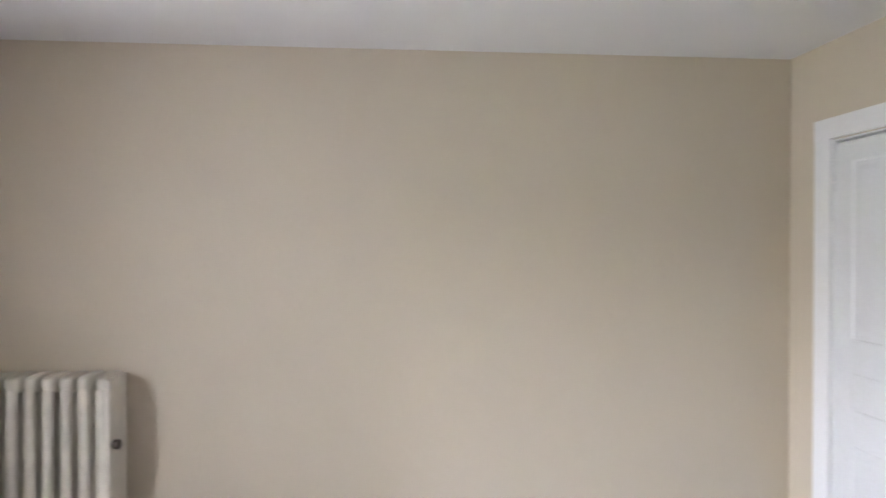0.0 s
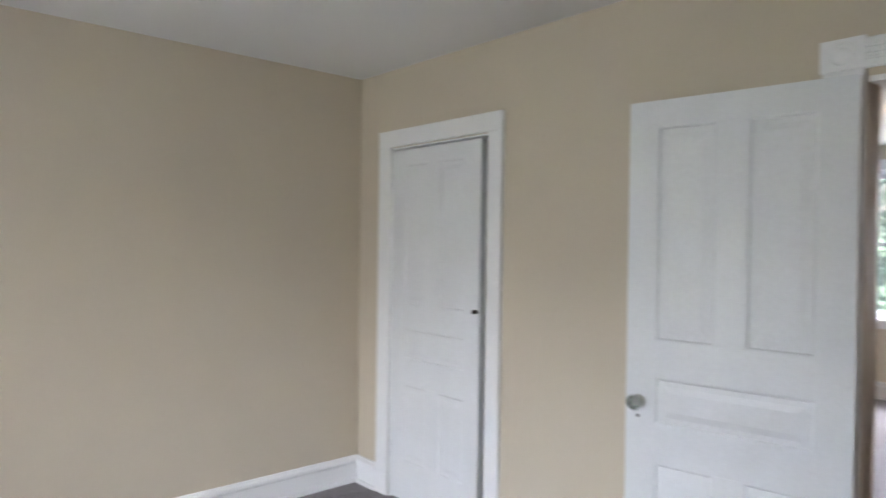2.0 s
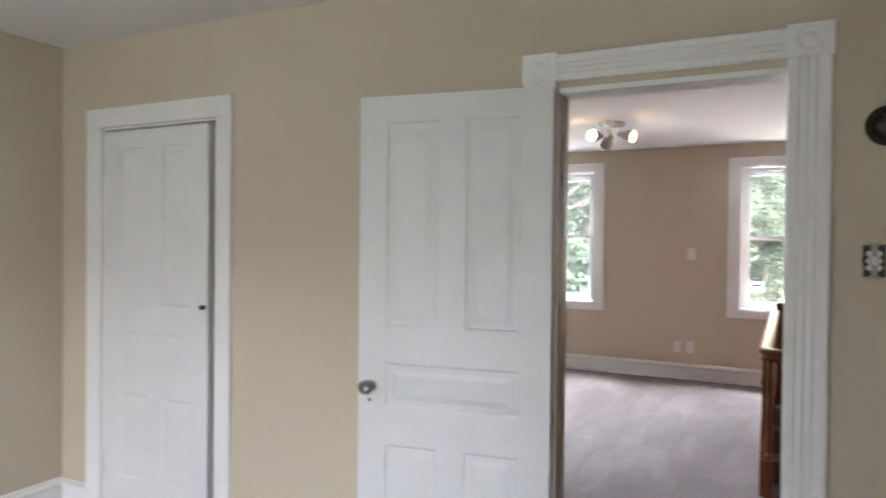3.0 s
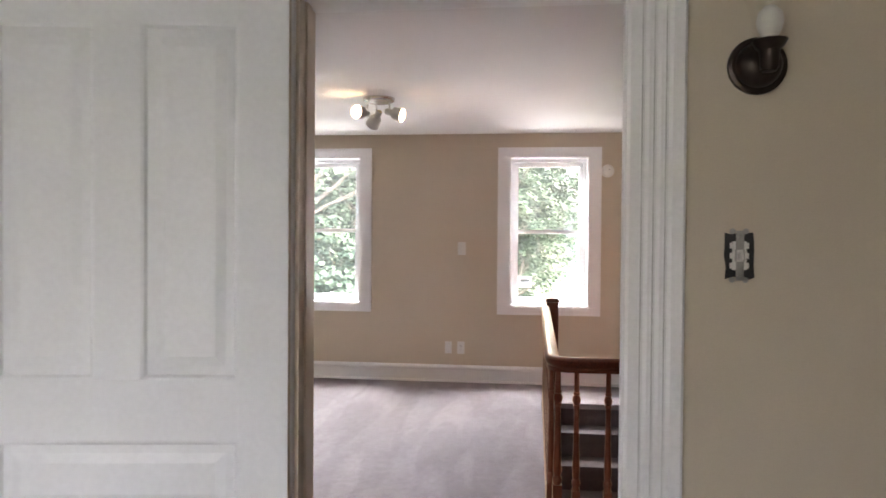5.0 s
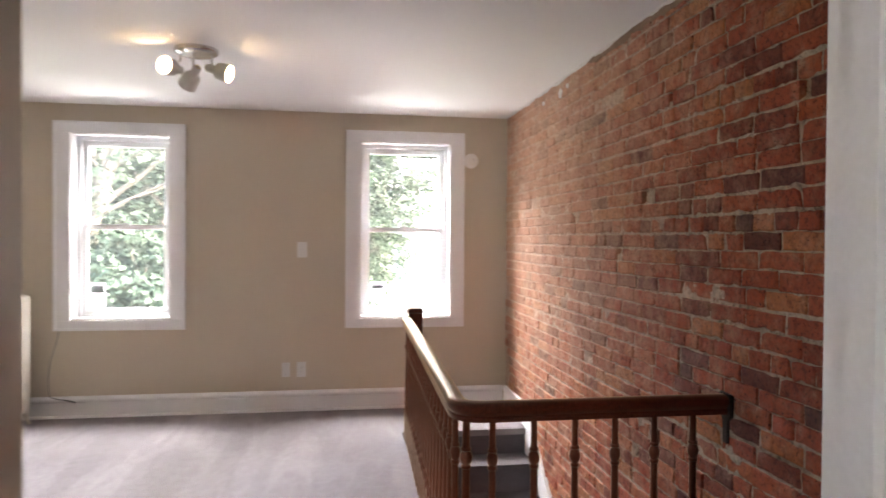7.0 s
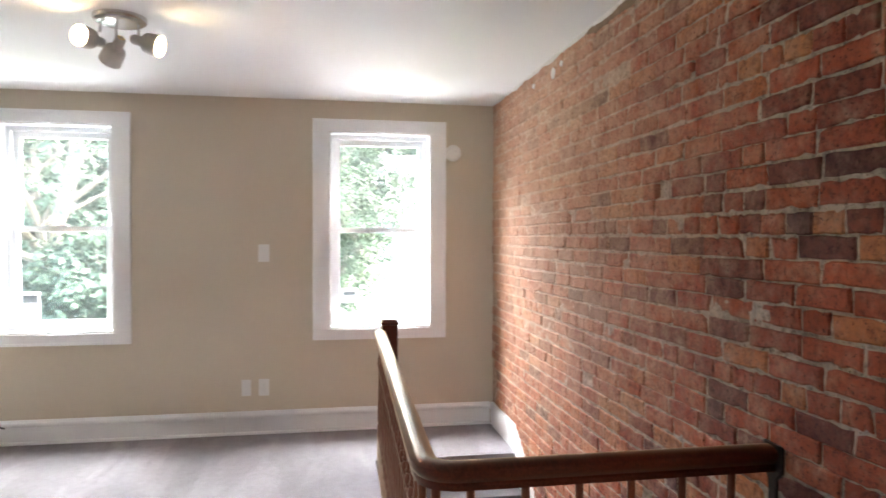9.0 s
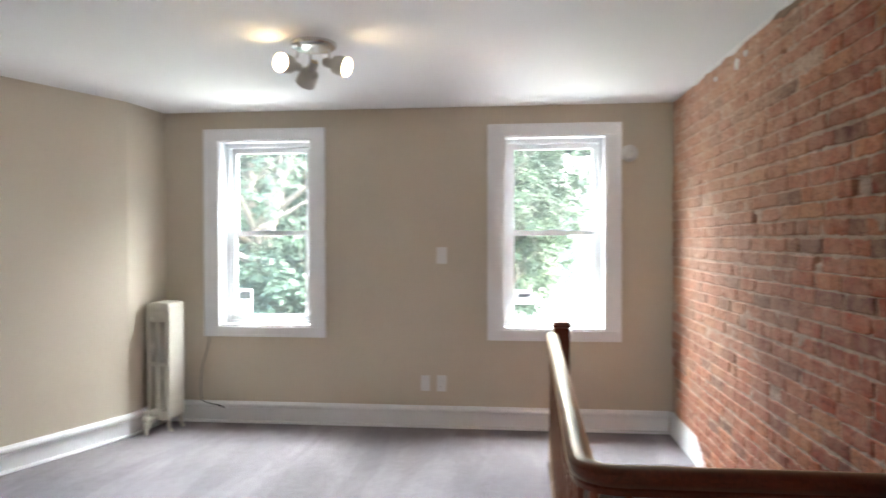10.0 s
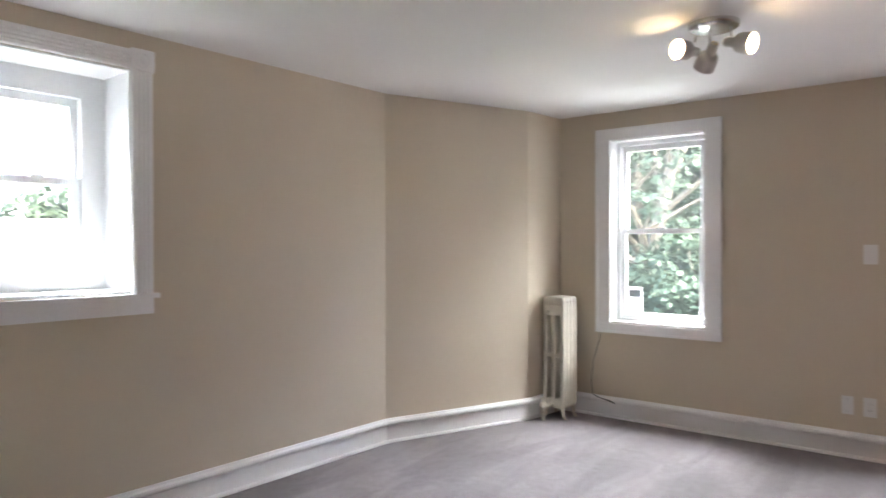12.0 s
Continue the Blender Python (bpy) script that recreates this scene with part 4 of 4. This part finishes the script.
al = thing("smoke_alarm", pose(0.695, YF, 2.085, 90, 0, 0), "round white smoke alarm high on the wall", "smoke alarm")
part("base", lathe(bmesh.new(), [(0.062, 0), (0.062, 0.010), (0.056, 0.012), (0.001, 0.012)], 32), M_PLASTIC, al, smooth=True)
part("cover", lathe(bmesh.new(), [(0.054, 0.012), (0.053, 0.026), (0.046, 0.034), (0.030, 0.037), (0.001, 0.038)], 32), M_PLASTIC, al, smooth=True)
part("vent_ring", lathe(bmesh.new(), [(0.028, 0.036), (0.028, 0.040), (0.022, 0.041), (0.001, 0.041)], 24), M_PLASTIC, al, smooth=True)
part("indicator", lathe(bmesh.new(), [(0.004, 0.0405), (0.004, 0.0425), (0.001, 0.043)], 10, Matrix.Translation((0.012, 0.012, 0))), M_BRONZE, al)

cab = thing("loose_cable", pose(-2.46, YF - 0.01, 0.70), "thin loose grey cable hanging below the window", "cable")
part("wire", tube(bmesh.new(), [(-0.056, -0.006, 0.0), (-0.064, -0.008, -0.06), (-0.078, -0.012, -0.11), (-0.092, -0.014, -0.17), (-0.112, -0.016, -0.22), (-0.116, -0.020, -0.29), (-0.124, -0.024, -0.36), (-0.120, -0.030, -0.44), (-0.106, -0.036, -0.495), (-0.060, -0.044, -0.512), (0.0, -0.05, -0.520)], 0.0034, 6), M_CABLE, cab, smooth=True)
part("wire_end", tube(bmesh.new(), [(0.0, -0.05, -0.520), (0.045, -0.054, -0.527), (0.085, -0.056, -0.542)], [0.0042, 0.0055, 0.0045], 6), M_BLACK, cab, "dark frayed cable end", smooth=True)

sw = thing("uncovered_switch", pose(0.306, YA, 1.398), "light switch without its cover in a rough wall cutout", "light switch")
rng = random.Random(5)
rim = [(-0.028, -0.050), (-0.012, -0.046), (0.006, -0.047), (0.022, -0.050), (0.031, -0.046), (0.029, -0.020), (0.031, 0.006), (0.030, 0.030), (0.030, 0.049), (0.014, 0.047), (-0.004, 0.048), (-0.020, 0.046), (-0.029, 0.049), (-0.027, 0.022), (-0.029, 0.0), (-0.027, -0.026)]
rim = [(x + rng.uniform(-0.0015, 0.0015), z + rng.uniform(-0.0015, 0.0015)) for x, z in rim]
# Black sheet laid on the wall as the shade inside the cutout.
part("recess_shade", loft(bmesh.new(), [[(x, y, z) for x, z in rim] for y in (0.0, -0.0014)]), M_BLACK, sw, "black sheet for the shade in the ragged plaster cutout")
body = bmesh.new()
box(body, -0.0135, -0.006, -0.030, 0.0145, -0.0016, 0.030)
for z in (-0.021, 0.0, 0.021):
    box(body, -0.0185, -0.005, z - 0.006, 0.0195, -0.0018, z + 0.006)
part("switch_body", body, M_PLASTIC, sw, "ivory switch body", bevel=0.002)
strap = bmesh.new()
box(strap, -0.0075, -0.0085, 0.0125, 0.0085, -0.0062, 0.052)
box(strap, -0.0075, -0.0085, -0.052, 0.0085, -0.0062, -0.0125)
box(strap, -0.0095, -0.0085, -0.0125, -0.006, -0.0062, 0.0125)
box(strap, 0.007, -0.0085, -0.0125, 0.0105, -0.0062, 0.0125)
part("strap", strap, M_STEEL, sw, "bare metal switch strap")
for z in (-0.049, 0.049):
    for sx in (-1, 1):
        part("ear", lathe(bmesh.new(), [(0.0062, 0), (0.0062, 0.0018), (0.001, 0.002)], 10, Matrix.Translation((sx * 0.0135, -0.0017, z * 1.04)) @ Matrix.Rotation(radians(90), 4, "X")), M_STEEL, sw)
    part("screw", lathe(bmesh.new(), [(0.0042, 0), (0.0042, 0.002), (0.001, 0.003)], 10, Matrix.Translation((0, -0.0085, z * 0.82)) @ Matrix.Rotation(radians(90), 4, "X")), M_STEEL, sw)
part("toggle", B(-0.0045, -0.0165, -0.009, 0.0055, -0.0064, 0.005), M_PLASTIC, sw, bevel=0.002)

sc = thing("wall_sconce", pose(0.336, YA, 1.792), "dark bronze wall sconce with a clear glass shade", "wall lamp")
ax = Matrix.Rotation(radians(90), 4, "X")
part("back_plate", lathe(bmesh.new(), [(0.058, 0), (0.060, 0.004), (0.059, 0.010), (0.052, 0.013), (0.049, 0.012)], 32, ax), M_BRONZE, sc, smooth=True)
part("dome", lathe(bmesh.new(), [(0.047, 0.010), (0.045, 0.022), (0.038, 0.034), (0.024, 0.042), (0.001, 0.045)], 28, ax), M_BRONZE, sc, smooth=True)
part("thumb_screw", lathe(bmesh.new(), [(0.004, 0.0), (0.004, 0.008), (0.001, 0.009)], 10, Matrix.Translation((0.020, -0.036, -0.010)) @ ax), M_BRONZE, sc)
part("cup", lathe(bmesh.new(), [(0.001, -0.026), (0.013, -0.025), (0.018, -0.016), (0.019, 0.016), (0.027, 0.024), (0.034, 0.036), (0.031, 0.037), (0.022, 0.028), (0.001, 0.026)], 28, Matrix.Translation((0.004, -0.062, 0.0))), M_BRONZE, sc, smooth=True)
part("shade", lathe(bmesh.new(), [(0.030, 0.030), (0.033, 0.050), (0.036, 0.085), (0.047, 0.122), (0.0455, 0.123), (0.0345, 0.086), (0.0315, 0.051), (0.0285, 0.031)], 28, Matrix.Translation((0.004, -0.062, 0.0))), M_LAMPGLASS, sc, "clear flared glass shade", smooth=True)
part("bulb", lathe(bmesh.new(), [(0.012, 0.026), (0.013, 0.040), (0.022, 0.058), (0.0255, 0.074), (0.022, 0.092), (0.010, 0.104), (0.001, 0.106)], 20, Matrix.Translation((0.004, -0.062, 0.0))), M_PLASTIC, sc, "unlit frosted bulb", smooth=True)

# ---- brick party wall ----
party = part("wall_brick", B(XR + 0.030, YB, -2.75, XR + 0.24, YF + 0.30, H), M_MORTAR)
tagged(party, "exposed old red brick wall with pale mortar joints", "brick wall", kind="structure")
random.seed(7)
PITCH, ZH = 0.0665, 1.458
# Places where a bat has fallen out of the wall, as (y, z, radius).
HOLES = [(4.988, 1.633, 0.030), (5.649, 0.779, 0.034), (4.455, 1.199, 0.012), (3.92, 1.90, 0.022), (5.28, 1.38, 0.018), (5.05, 0.42, 0.025), (5.95, 1.55, 0.016), (4.20, 1.52, 0.014), (6.05, 2.18, 0.020), (5.60, 2.26, 0.020), (5.25, 2.15, 0.018), (4.75, 2.05, 0.016)]


def brick_points(rng, length, height, jag):
    """A slightly crooked brick with ragged arrises: x is depth (0 at the face), y along the wall, z up."""
    hl, hh = length / 2, height / 2
    j = lambda s: rng.uniform(-s, s)
    along = (-1, -0.68, -0.33, 0.02, 0.34, 0.70, 1)
    rim = [(a, -1) for a in along] + [(a, 1) for a in along[::-1]]
    off = [(j(jag * 1.3), j(jag) * (1.0 if abs(a) < 1 else 0.7)) for a, _ in rim]
    for _ in range(rng.choice((0, 1, 1, 2, 3))):
        k = rng.randrange(14)
        off[k] = (-rim[k][0] * rng.uniform(0.003, 0.012), -rim[k][1] * rng.uniform(0.003, 0.010))
    tilt, belly = j(0.0022), j(0.0016)
    rings = []
    for inset, depth in ((0.0, 0.028), (0.0005, 0.004), (0.0045, 0.0)):
        rings.append([(depth + j(0.0014) + a * tilt + b * belly, a * (hl - inset) + o[0], b * (hh - inset) + o[1]) for (a, b), o in zip(rim, off)])
    return [p for r in rings for p in r]


BF = [(a + k, a + (k + 1) % 14, a + 14 + (k + 1) % 14, a + 14 + k) for a in (0, 14) for k in range(14)] + [(28 + k, 29 + k, 40 - k, 41 - k) for k in range(6)]
BH = 0.0592
variants = {}
for kind_, L in (("s", 0.206), ("h", 0.100)):
    for v in range(10):
        me = bpy.data.meshes.new("brick")
        me.from_pydata(brick_points(random, L, BH, 0.0024), [], BF)
        me.materials.append(M_BRICK)
        variants[kind_, v] = me
near, far_v, far_f = 0, [], []
for c in range(-41, 16):
    z = ZH + PITCH * (c + 0.5)
    if z > H - 0.01:
        break
    header = c % 7 == 0
    y = YB - 0.02 - (0.107 if c % 2 else 0.0) - random.uniform(0, 0.03)
    while y < YF + 0.02:
        head = header or random.random() < 0.14
        L = 0.100 if head else 0.206
        L *= random.uniform(0.94, 1.05)
        cy = y + L / 2
        y += L + random.uniform(0.006, 0.013)
        if cy + L / 2 > YF + 0.04 or cy - L / 2 < YB - 0.11:
            continue
        dz = 0.004 * math.sin(cy * 1.3 + c) + random.uniform(-0.0022, 0.0022)
        dx = random.uniform(-0.0022, 0.0022) + (0.004 if random.random() < 0.08 else 0)
        # a brick beside a hole is broken off short of it
        for hy, hz, hr in HOLES:
            if abs(z + dz - hz) < BH / 2 and abs(cy - hy) < L / 2 + hr:
                if hy > cy:
                    end = max(cy - L / 2 + 0.03, hy - hr)
                    cy, L = 0.5 * (cy - L / 2 + end), end - (cy - L / 2)
                else:
                    beg = min(cy + L / 2 - 0.03, hy + hr)
                    cy, L = 0.5 * (cy + L / 2 + beg), cy + L / 2 - beg
        if 3.60 < cy < 5.0 and 0.55 < z < 2.45 and near < 300:
            ob = new("brick", variants["h" if head else "s", random.randrange(10)])
            ob.parent = party
            ob.matrix_local = Matrix.Translation((XR + dx, cy, z + dz)) @ Matrix.Rotation(random.uniform(-0.015, 0.015), 4, "X") @ Matrix.Diagonal((1, L / (0.100 if head else 0.206), 1, 1))
            near += 1
        else:
            base = len(far_v)
            far_v += [(XR + dx + p[0], cy + p[1], z + dz + p[2]) for p in brick_points(random, L, BH, 0.0024)]
            far_f += [tuple(base + q for q in f) for f in BF]
me = bpy.data.meshes.new("brickwork")
me.from_pydata(far_v, [], far_f)
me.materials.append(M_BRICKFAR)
ob = new("brickwork", me)
ob.parent = party
ob["kind"] = "stuff"
# Mortar bed: deep in some joints, squeezed out flush over the brick edges in others.
vs, fs = [], []
ny_, nz_ = 380, 250
for k in range(nz_ + 1):
    z = -0.75 + (H + 0.75) * k / nz_
    for i in range(ny_ + 1):
        y = YB + (YF - YB) * i / ny_
        film = min(1.0, max(0.0, (y - 4.0) / 2.2)) * min(1.0, max(0.0, (z + 0.2) / 2.1))
        d = 0.0082 - 0.0048 * film + 0.0045 * noise.noise((y * 9, z * 11, 1.0)) + 0.0038 * noise.noise((y * 34, z * 38, 4.0))
        for hy, hz, hr in HOLES:
            if abs(y - hy) < hr + 0.01 and abs(z - hz) < BH * 0.5:
                d = 0.027
        vs.append((XR + max(-0.0015, min(0.028, d)), y, z))
for k in range(nz_):
    for i in range(ny_):
        q = k * (ny_ + 1) + i
        fs.append((q, q + ny_ + 1, q + ny_ + 2, q + 1))
me = bpy.data.meshes.new("mortar")
me.from_pydata(vs, [], fs)
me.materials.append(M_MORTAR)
for p in me.polygons:
    p.use_smooth = True
ob = new("mortar", me)
ob.parent = party
ob["kind"] = "stuff"


def ragged_strip(name, y0, y1, n, drop, rough, out, material, label, seed):
    """A torn edge along the top of the brick: hangs down by about drop and stands out by about out."""
    rows = []
    for k in range(n + 1):
        y = y0 + (y1 - y0) * k / n
        w = noise.noise((y * 3.1, seed, 0.0)) + 0.8 * noise.noise((y * 12.0, seed + 2.0, 0.0)) + 0.5 * noise.noise((y * 31.0, seed, 3.0))
        ends = min(1.0, 0.15 + 6 * min(y - y0, y1 - y))
        dr = max(0.004, (drop + rough * w) * ends)
        o = max(0.003, out * (1 + 0.7 * noise.noise((y * 9.0, seed + 5.0, 0.0))))
        rows.append([(XR + 0.012, y, H - dr - 0.004), (XR - o * 0.6, y, H - dr), (XR - o, y, H - dr * 0.6), (XR - o - 0.003, y, H + 0.002), (XR + 0.012, y, H + 0.002)])
    tagged(part(name, loft(bmesh.new(), rows), material), label, "trim", kind="structure")


ragged_strip("plaster_edge", YB + 0.02, YF - 0.01, 220, 0.012, 0.014, 0.009, M_PLASTER, "ragged white plaster edge along the ceiling", 0.3)
ragged_strip("parging_strip", 3.75, 5.75, 120, 0.036, 0.012, 0.005, M_PARGE, "grey-brown parging left along the top of the brick", 7.1)
# Lumps of old plaster still sticking to the top courses.
for y, z, r in ((6.19, 2.363, 0.036), (6.06, 2.385, 0.020), (6.55, 2.37, 0.018)):
    rng = random.Random(int(y * 100))
    rings = [[(XR + 0.004 - 0.010 * h, y + r * s * math.cos(a) * rng.uniform(0.8, 1.2), z + 0.8 * r * s * math.sin(a) * rng.uniform(0.8, 1.2)) for a in (2 * math.pi * q / 12 for q in range(12))] for s, h in ((1.05, 0), (1.0, 0.7), (0.7, 1.0), (0.2, 1.1))]
    part("plaster_lump", loft(bmesh.new(), rings), M_PLASTER, party, "lump of old pale plaster", smooth=True)

# ---- outdoors ----
GZ = -3.4
bm = bmesh.new()
v = [bm.verts.new(p) for p in ((-600, -600, GZ), (600, -600, GZ), (600, 600, GZ), (-600, 600, GZ))]
bm.faces.new(v)
tagged(part("ground", bm, M_GRASS), "green lawn reaching the horizon", "ground", kind="structure")
# Unseen pale strip below the windows, added to bounce light onto the ceiling.
tagged(part("road", B(-80, 8.6, GZ, 80, 14.0, GZ + 0.02), M_ROAD), "unseen pale concrete street added to bounce light up", "road", kind="structure")
tagged(part("parking_lot", B(0.2, 14.0, GZ, 70, 60, GZ + 0.015), M_ROAD), "pale concrete yard beyond the street", "pavement", kind="structure")


def leaf_spray(rng, vs, fs, q, outward, size, per):
    """One drooping spray: leaves laid like tiles over a shallow dome that leans outward."""
    up = (Vector((rng.gauss(0, 0.25), rng.gauss(0, 0.25), 1)) + (outward.normalized() * rng.uniform(0.1, 0.7) if outward.length > 0.01 else Vector())).normalized()
    e1 = up.orthogonal().normalized()
    e2 = up.cross(e1)
    wide = size * rng.uniform(3.0, 5.5)
    for _ in range(per):
        r, th = wide * math.sqrt(rng.random()), rng.uniform(0, 2 * math.pi)
        c = q + e1 * (r * math.cos(th)) + e2 * (r * math.sin(th)) - up * (0.55 * r * r / wide) + up * rng.gauss(0, 0.2 * size)
        a = (up + (e1 * math.cos(th) + e2 * math.sin(th)) * (0.9 * r / wide) + Vector((rng.gauss(0, 0.28), rng.gauss(0, 0.28), rng.gauss(0, 0.28)))).normalized()
        u = a.cross(e1 if abs(a.dot(e1)) < 0.9 else e2).normalized()
        u.rotate(Matrix.Rotation(rng.uniform(0, 6.28), 3, a))
        w = a.cross(u)
        s = size * rng.uniform(0.6, 1.25)
        b0 = len(vs)
        vs += [c - u * s, c - u * s * 0.2 + w * s * 0.6, c + u * s * 0.9 - a * s * 0.2, c - u * s * 0.2 - w * s * 0.6]
        fs.append((b0, b0 + 1, b0 + 2, b0 + 3))


def crown_mesh(t, name, vs, fs, leaf):
    me = bpy.data.meshes.new(name)
    me.from_pydata(vs, [], fs)
    me.materials.append(leaf)
    c = new(name, me)
    c.parent = t
    c["kind"] = "stuff"


def tree(x, y, height, spread, seed, leaf, label, lean=(0, 0), crown_low=0.2, leaves=5200, trunk=0.2, size=0.062, limbs=()):
    rng = random.Random(seed)
    t = thing("tree", pose(x, y, GZ), label, "tree", "trees round the house")
    tips = []
    bm = bmesh.new()

    def grow(p, d, length, r, level):
        pts, rad_ = [p.copy()], [r]
        n = 5
        for k in range(n):
            d = (d + Vector((rng.uniform(-0.18, 0.18), rng.uniform(-0.18, 0.18), rng.uniform(-0.02, 0.14)))).normalized()
            p = p + d * (length / n)
            pts.append(p.copy())
            rad_.append(max(0.008, r * (1 - 0.72 * (k + 1) / n)))
            if level < 3 and k >= 1:
                for _ in range(2 if level < 2 else 1):
                    a = rng.uniform(0, 2 * math.pi)
                    side = Vector((math.cos(a), math.sin(a), rng.uniform(0.0, 0.7))).normalized()
                    grow(p, (d * 0.45 + side).normalized(), length * rng.uniform(0.42, 0.62), rad_[-1] * 0.62, level + 1)
            if level >= 2:
                tips.append(p.copy())
        tube(bm, pts, rad_, 7 if level < 2 else 4)
        tips.append(p.copy())

    grow(Vector((0, 0, 0)), Vector((lean[0], lean[1], 1)).normalized(), height * 0.72, trunk, 0)
    for pts, r in limbs:
        tube(bm, [Vector(p) - Vector((x, y, GZ)) for p in pts], [r * (1 - 0.45 * k / (len(pts) - 1)) for k in range(len(pts))], 9)
    part("trunk", bm, M_BARK, t, "pale bare trunk and limbs", smooth=True)
    tips = [q for q in tips if q.z > height * crown_low]
    vs, fs = [], []
    per = 34
    for k in range(leaves // per):
        q = rng.choice(tips) + Vector((rng.gauss(0, 1), rng.gauss(0, 1), rng.gauss(0, 0.8))) * spread
        leaf_spray(rng, vs, fs, q, Vector((q.x, q.y, 0)), size, per)
    crown_mesh(t, "crown", vs, fs, leaf)


tree(-5.75, 16.2, 10.8, 0.36, 3, M_LEAF, "leafy tree with a pale forked trunk", (0.12, 0.0), 0.52, 20000, 0.24, limbs=(
    (((-5.70, 16.1, -3.4), (-5.35, 15.7, -0.6), (-4.98, 15.4, 1.70), (-4.81, 15.4, 2.05), (-4.75, 15.4, 2.50), (-4.64, 15.4, 2.82), (-4.51, 15.4, 3.11), (-4.35, 15.4, 3.60), (-4.1, 15.5, 4.6)), 0.15),
    (((-4.78, 15.4, 2.30), (-4.76, 15.42, 2.80), (-4.71, 15.45, 3.18), (-4.72, 15.5, 4.2)), 0.075),
    (((-4.95, 15.45, 1.90), (-4.93, 15.5, 2.76), (-5.02, 15.5, 3.17), (-5.2, 15.6, 4.0)), 0.055),
    (((-4.84, 15.4, 2.00), (-4.56, 15.35, 2.23), (-4.28, 15.3, 2.43), (-4.10, 15.3, 2.57), (-3.7, 15.3, 2.95)), 0.06)))
tree(-6.4, 19.0, 7.8, 0.45, 4, M_LEAF, "leafy tree behind the street", (0.05, 0.0), 0.25, 36000, 0.2)
tree(-3.4, 21.5, 8.6, 0.45, 5, M_LEAF, "leafy tree behind the street", (0.0, 0.0), 0.15, 36000, 0.2)
tree(-8.0, 22.0, 9.0, 0.5, 8, M_LEAF, "leafy tree behind the street", (0.0, 0.0), 0.15, 36000, 0.2)
tree(-4.7, 15.0, 4.3, 0.36, 11, M_LEAF, "low bushy tree in front of the taller trees", (0.0, 0.0), 0.12, 26000, 0.10, 0.065)
tree(-0.1, 20.0, 8.0, 0.40, 21, M_LEAF2, "bright green leafy tree beside the street", (0.0, 0.0), 0.2, 46000, 0.18)
tree(3.4, 41.0, 12.5, 0.7, 25, M_LEAF2, "far leafy tree behind a white house", (0.0, 0.0), 0.35, 40000, 0.25, 0.15)
tree(7.6, 43.0, 13.0, 0.7, 27, M_LEAF2, "far leafy tree behind a white house", (0.0, 0.0), 0.35, 24000, 0.25, 0.14)


def far_woods(x0, x1, y0, y1, top, n, size, seed):
    """A distant belt of trees: trunks and a ragged mass of leaf clumps."""
    rng = random.Random(seed)
    t = thing("far_woods", pose(0.5 * (x0 + x1), y0, GZ), "dense green belt of distant trees", "trees", kind="stuff")
    ox = 0.5 * (x0 + x1)
    vs, fs = [], []
    per = 26
    for _ in range(n // per):
        x, y = rng.uniform(x0, x1), rng.uniform(y0, y1)
        crest = top * (0.78 + 0.16 * math.sin(x * 0.9 + 1.3) + 0.10 * math.sin(x * 2.3))
        leaf_spray(rng, vs, fs, Vector((x - ox, y - y0, crest * rng.random() ** 0.8)), Vector((0, -1, 0)), size, per)
    crown_mesh(t, "foliage", vs, fs, M_LEAF)


far_woods(-24, 0.4, 25, 30, 12.5, 90000, 0.22, 41)


def house(x, y, rz, w, d, h, label):
    t = thing("house", pose(x, y, GZ, 0, 0, rz), label, "house", "neighbouring houses")
    wl = part("wall", B(-w / 2, -d / 2, 0, w / 2, d / 2, h), M_SIDING, t)
    bm = bmesh.new()
    prof = [(-d / 2 - 0.3, h), (0, h + d * 0.32), (d / 2 + 0.3, h), (d / 2 + 0.3, h + 0.15), (0, h + d * 0.32 + 0.18), (-d / 2 - 0.3, h + 0.15)]
    loft(bm, [[(-w / 2 - 0.3, a, b) for a, b in prof], [(w / 2 + 0.3, a, b) for a, b in prof]])
    part("roof", bm, M_ROOF, t)
    for k in range(3):
        for z in (1.0, 3.6):
            cx = -w / 3 + k * w / 3
            win = part("window", B(cx - 0.5, -d / 2 - 0.05, z, cx + 0.5, -d / 2 + 0.02, z + 1.4), M_VINYL, t, bevel=0.02)
            part("pane", B(cx - 0.42, -d / 2 - 0.06, z + 0.08, cx + 0.42, -d / 2 - 0.045, z + 1.32), M_INK, win)


house(7.4, 34.0, 0, 10.0, 8.0, 6.0, "white sided house beyond the street")
house(-34, 14.5, 72, 12, 8, 3.3, "pale sided house across the yard")
house(-36, 30, 80, 11, 8, 3.2, "pale sided house across the yard")
tree(-46, 24.0, 8.2, 0.9, 31, M_LEAF2, "round leafy tree in a neighbouring yard", (0, 0), 0.3, 9000, 0.2, 0.22)
tree(-44, 13.5, 7.4, 0.9, 33, M_LEAF2, "round leafy tree in a neighbouring yard", (0, 0), 0.3, 9000, 0.2, 0.22)
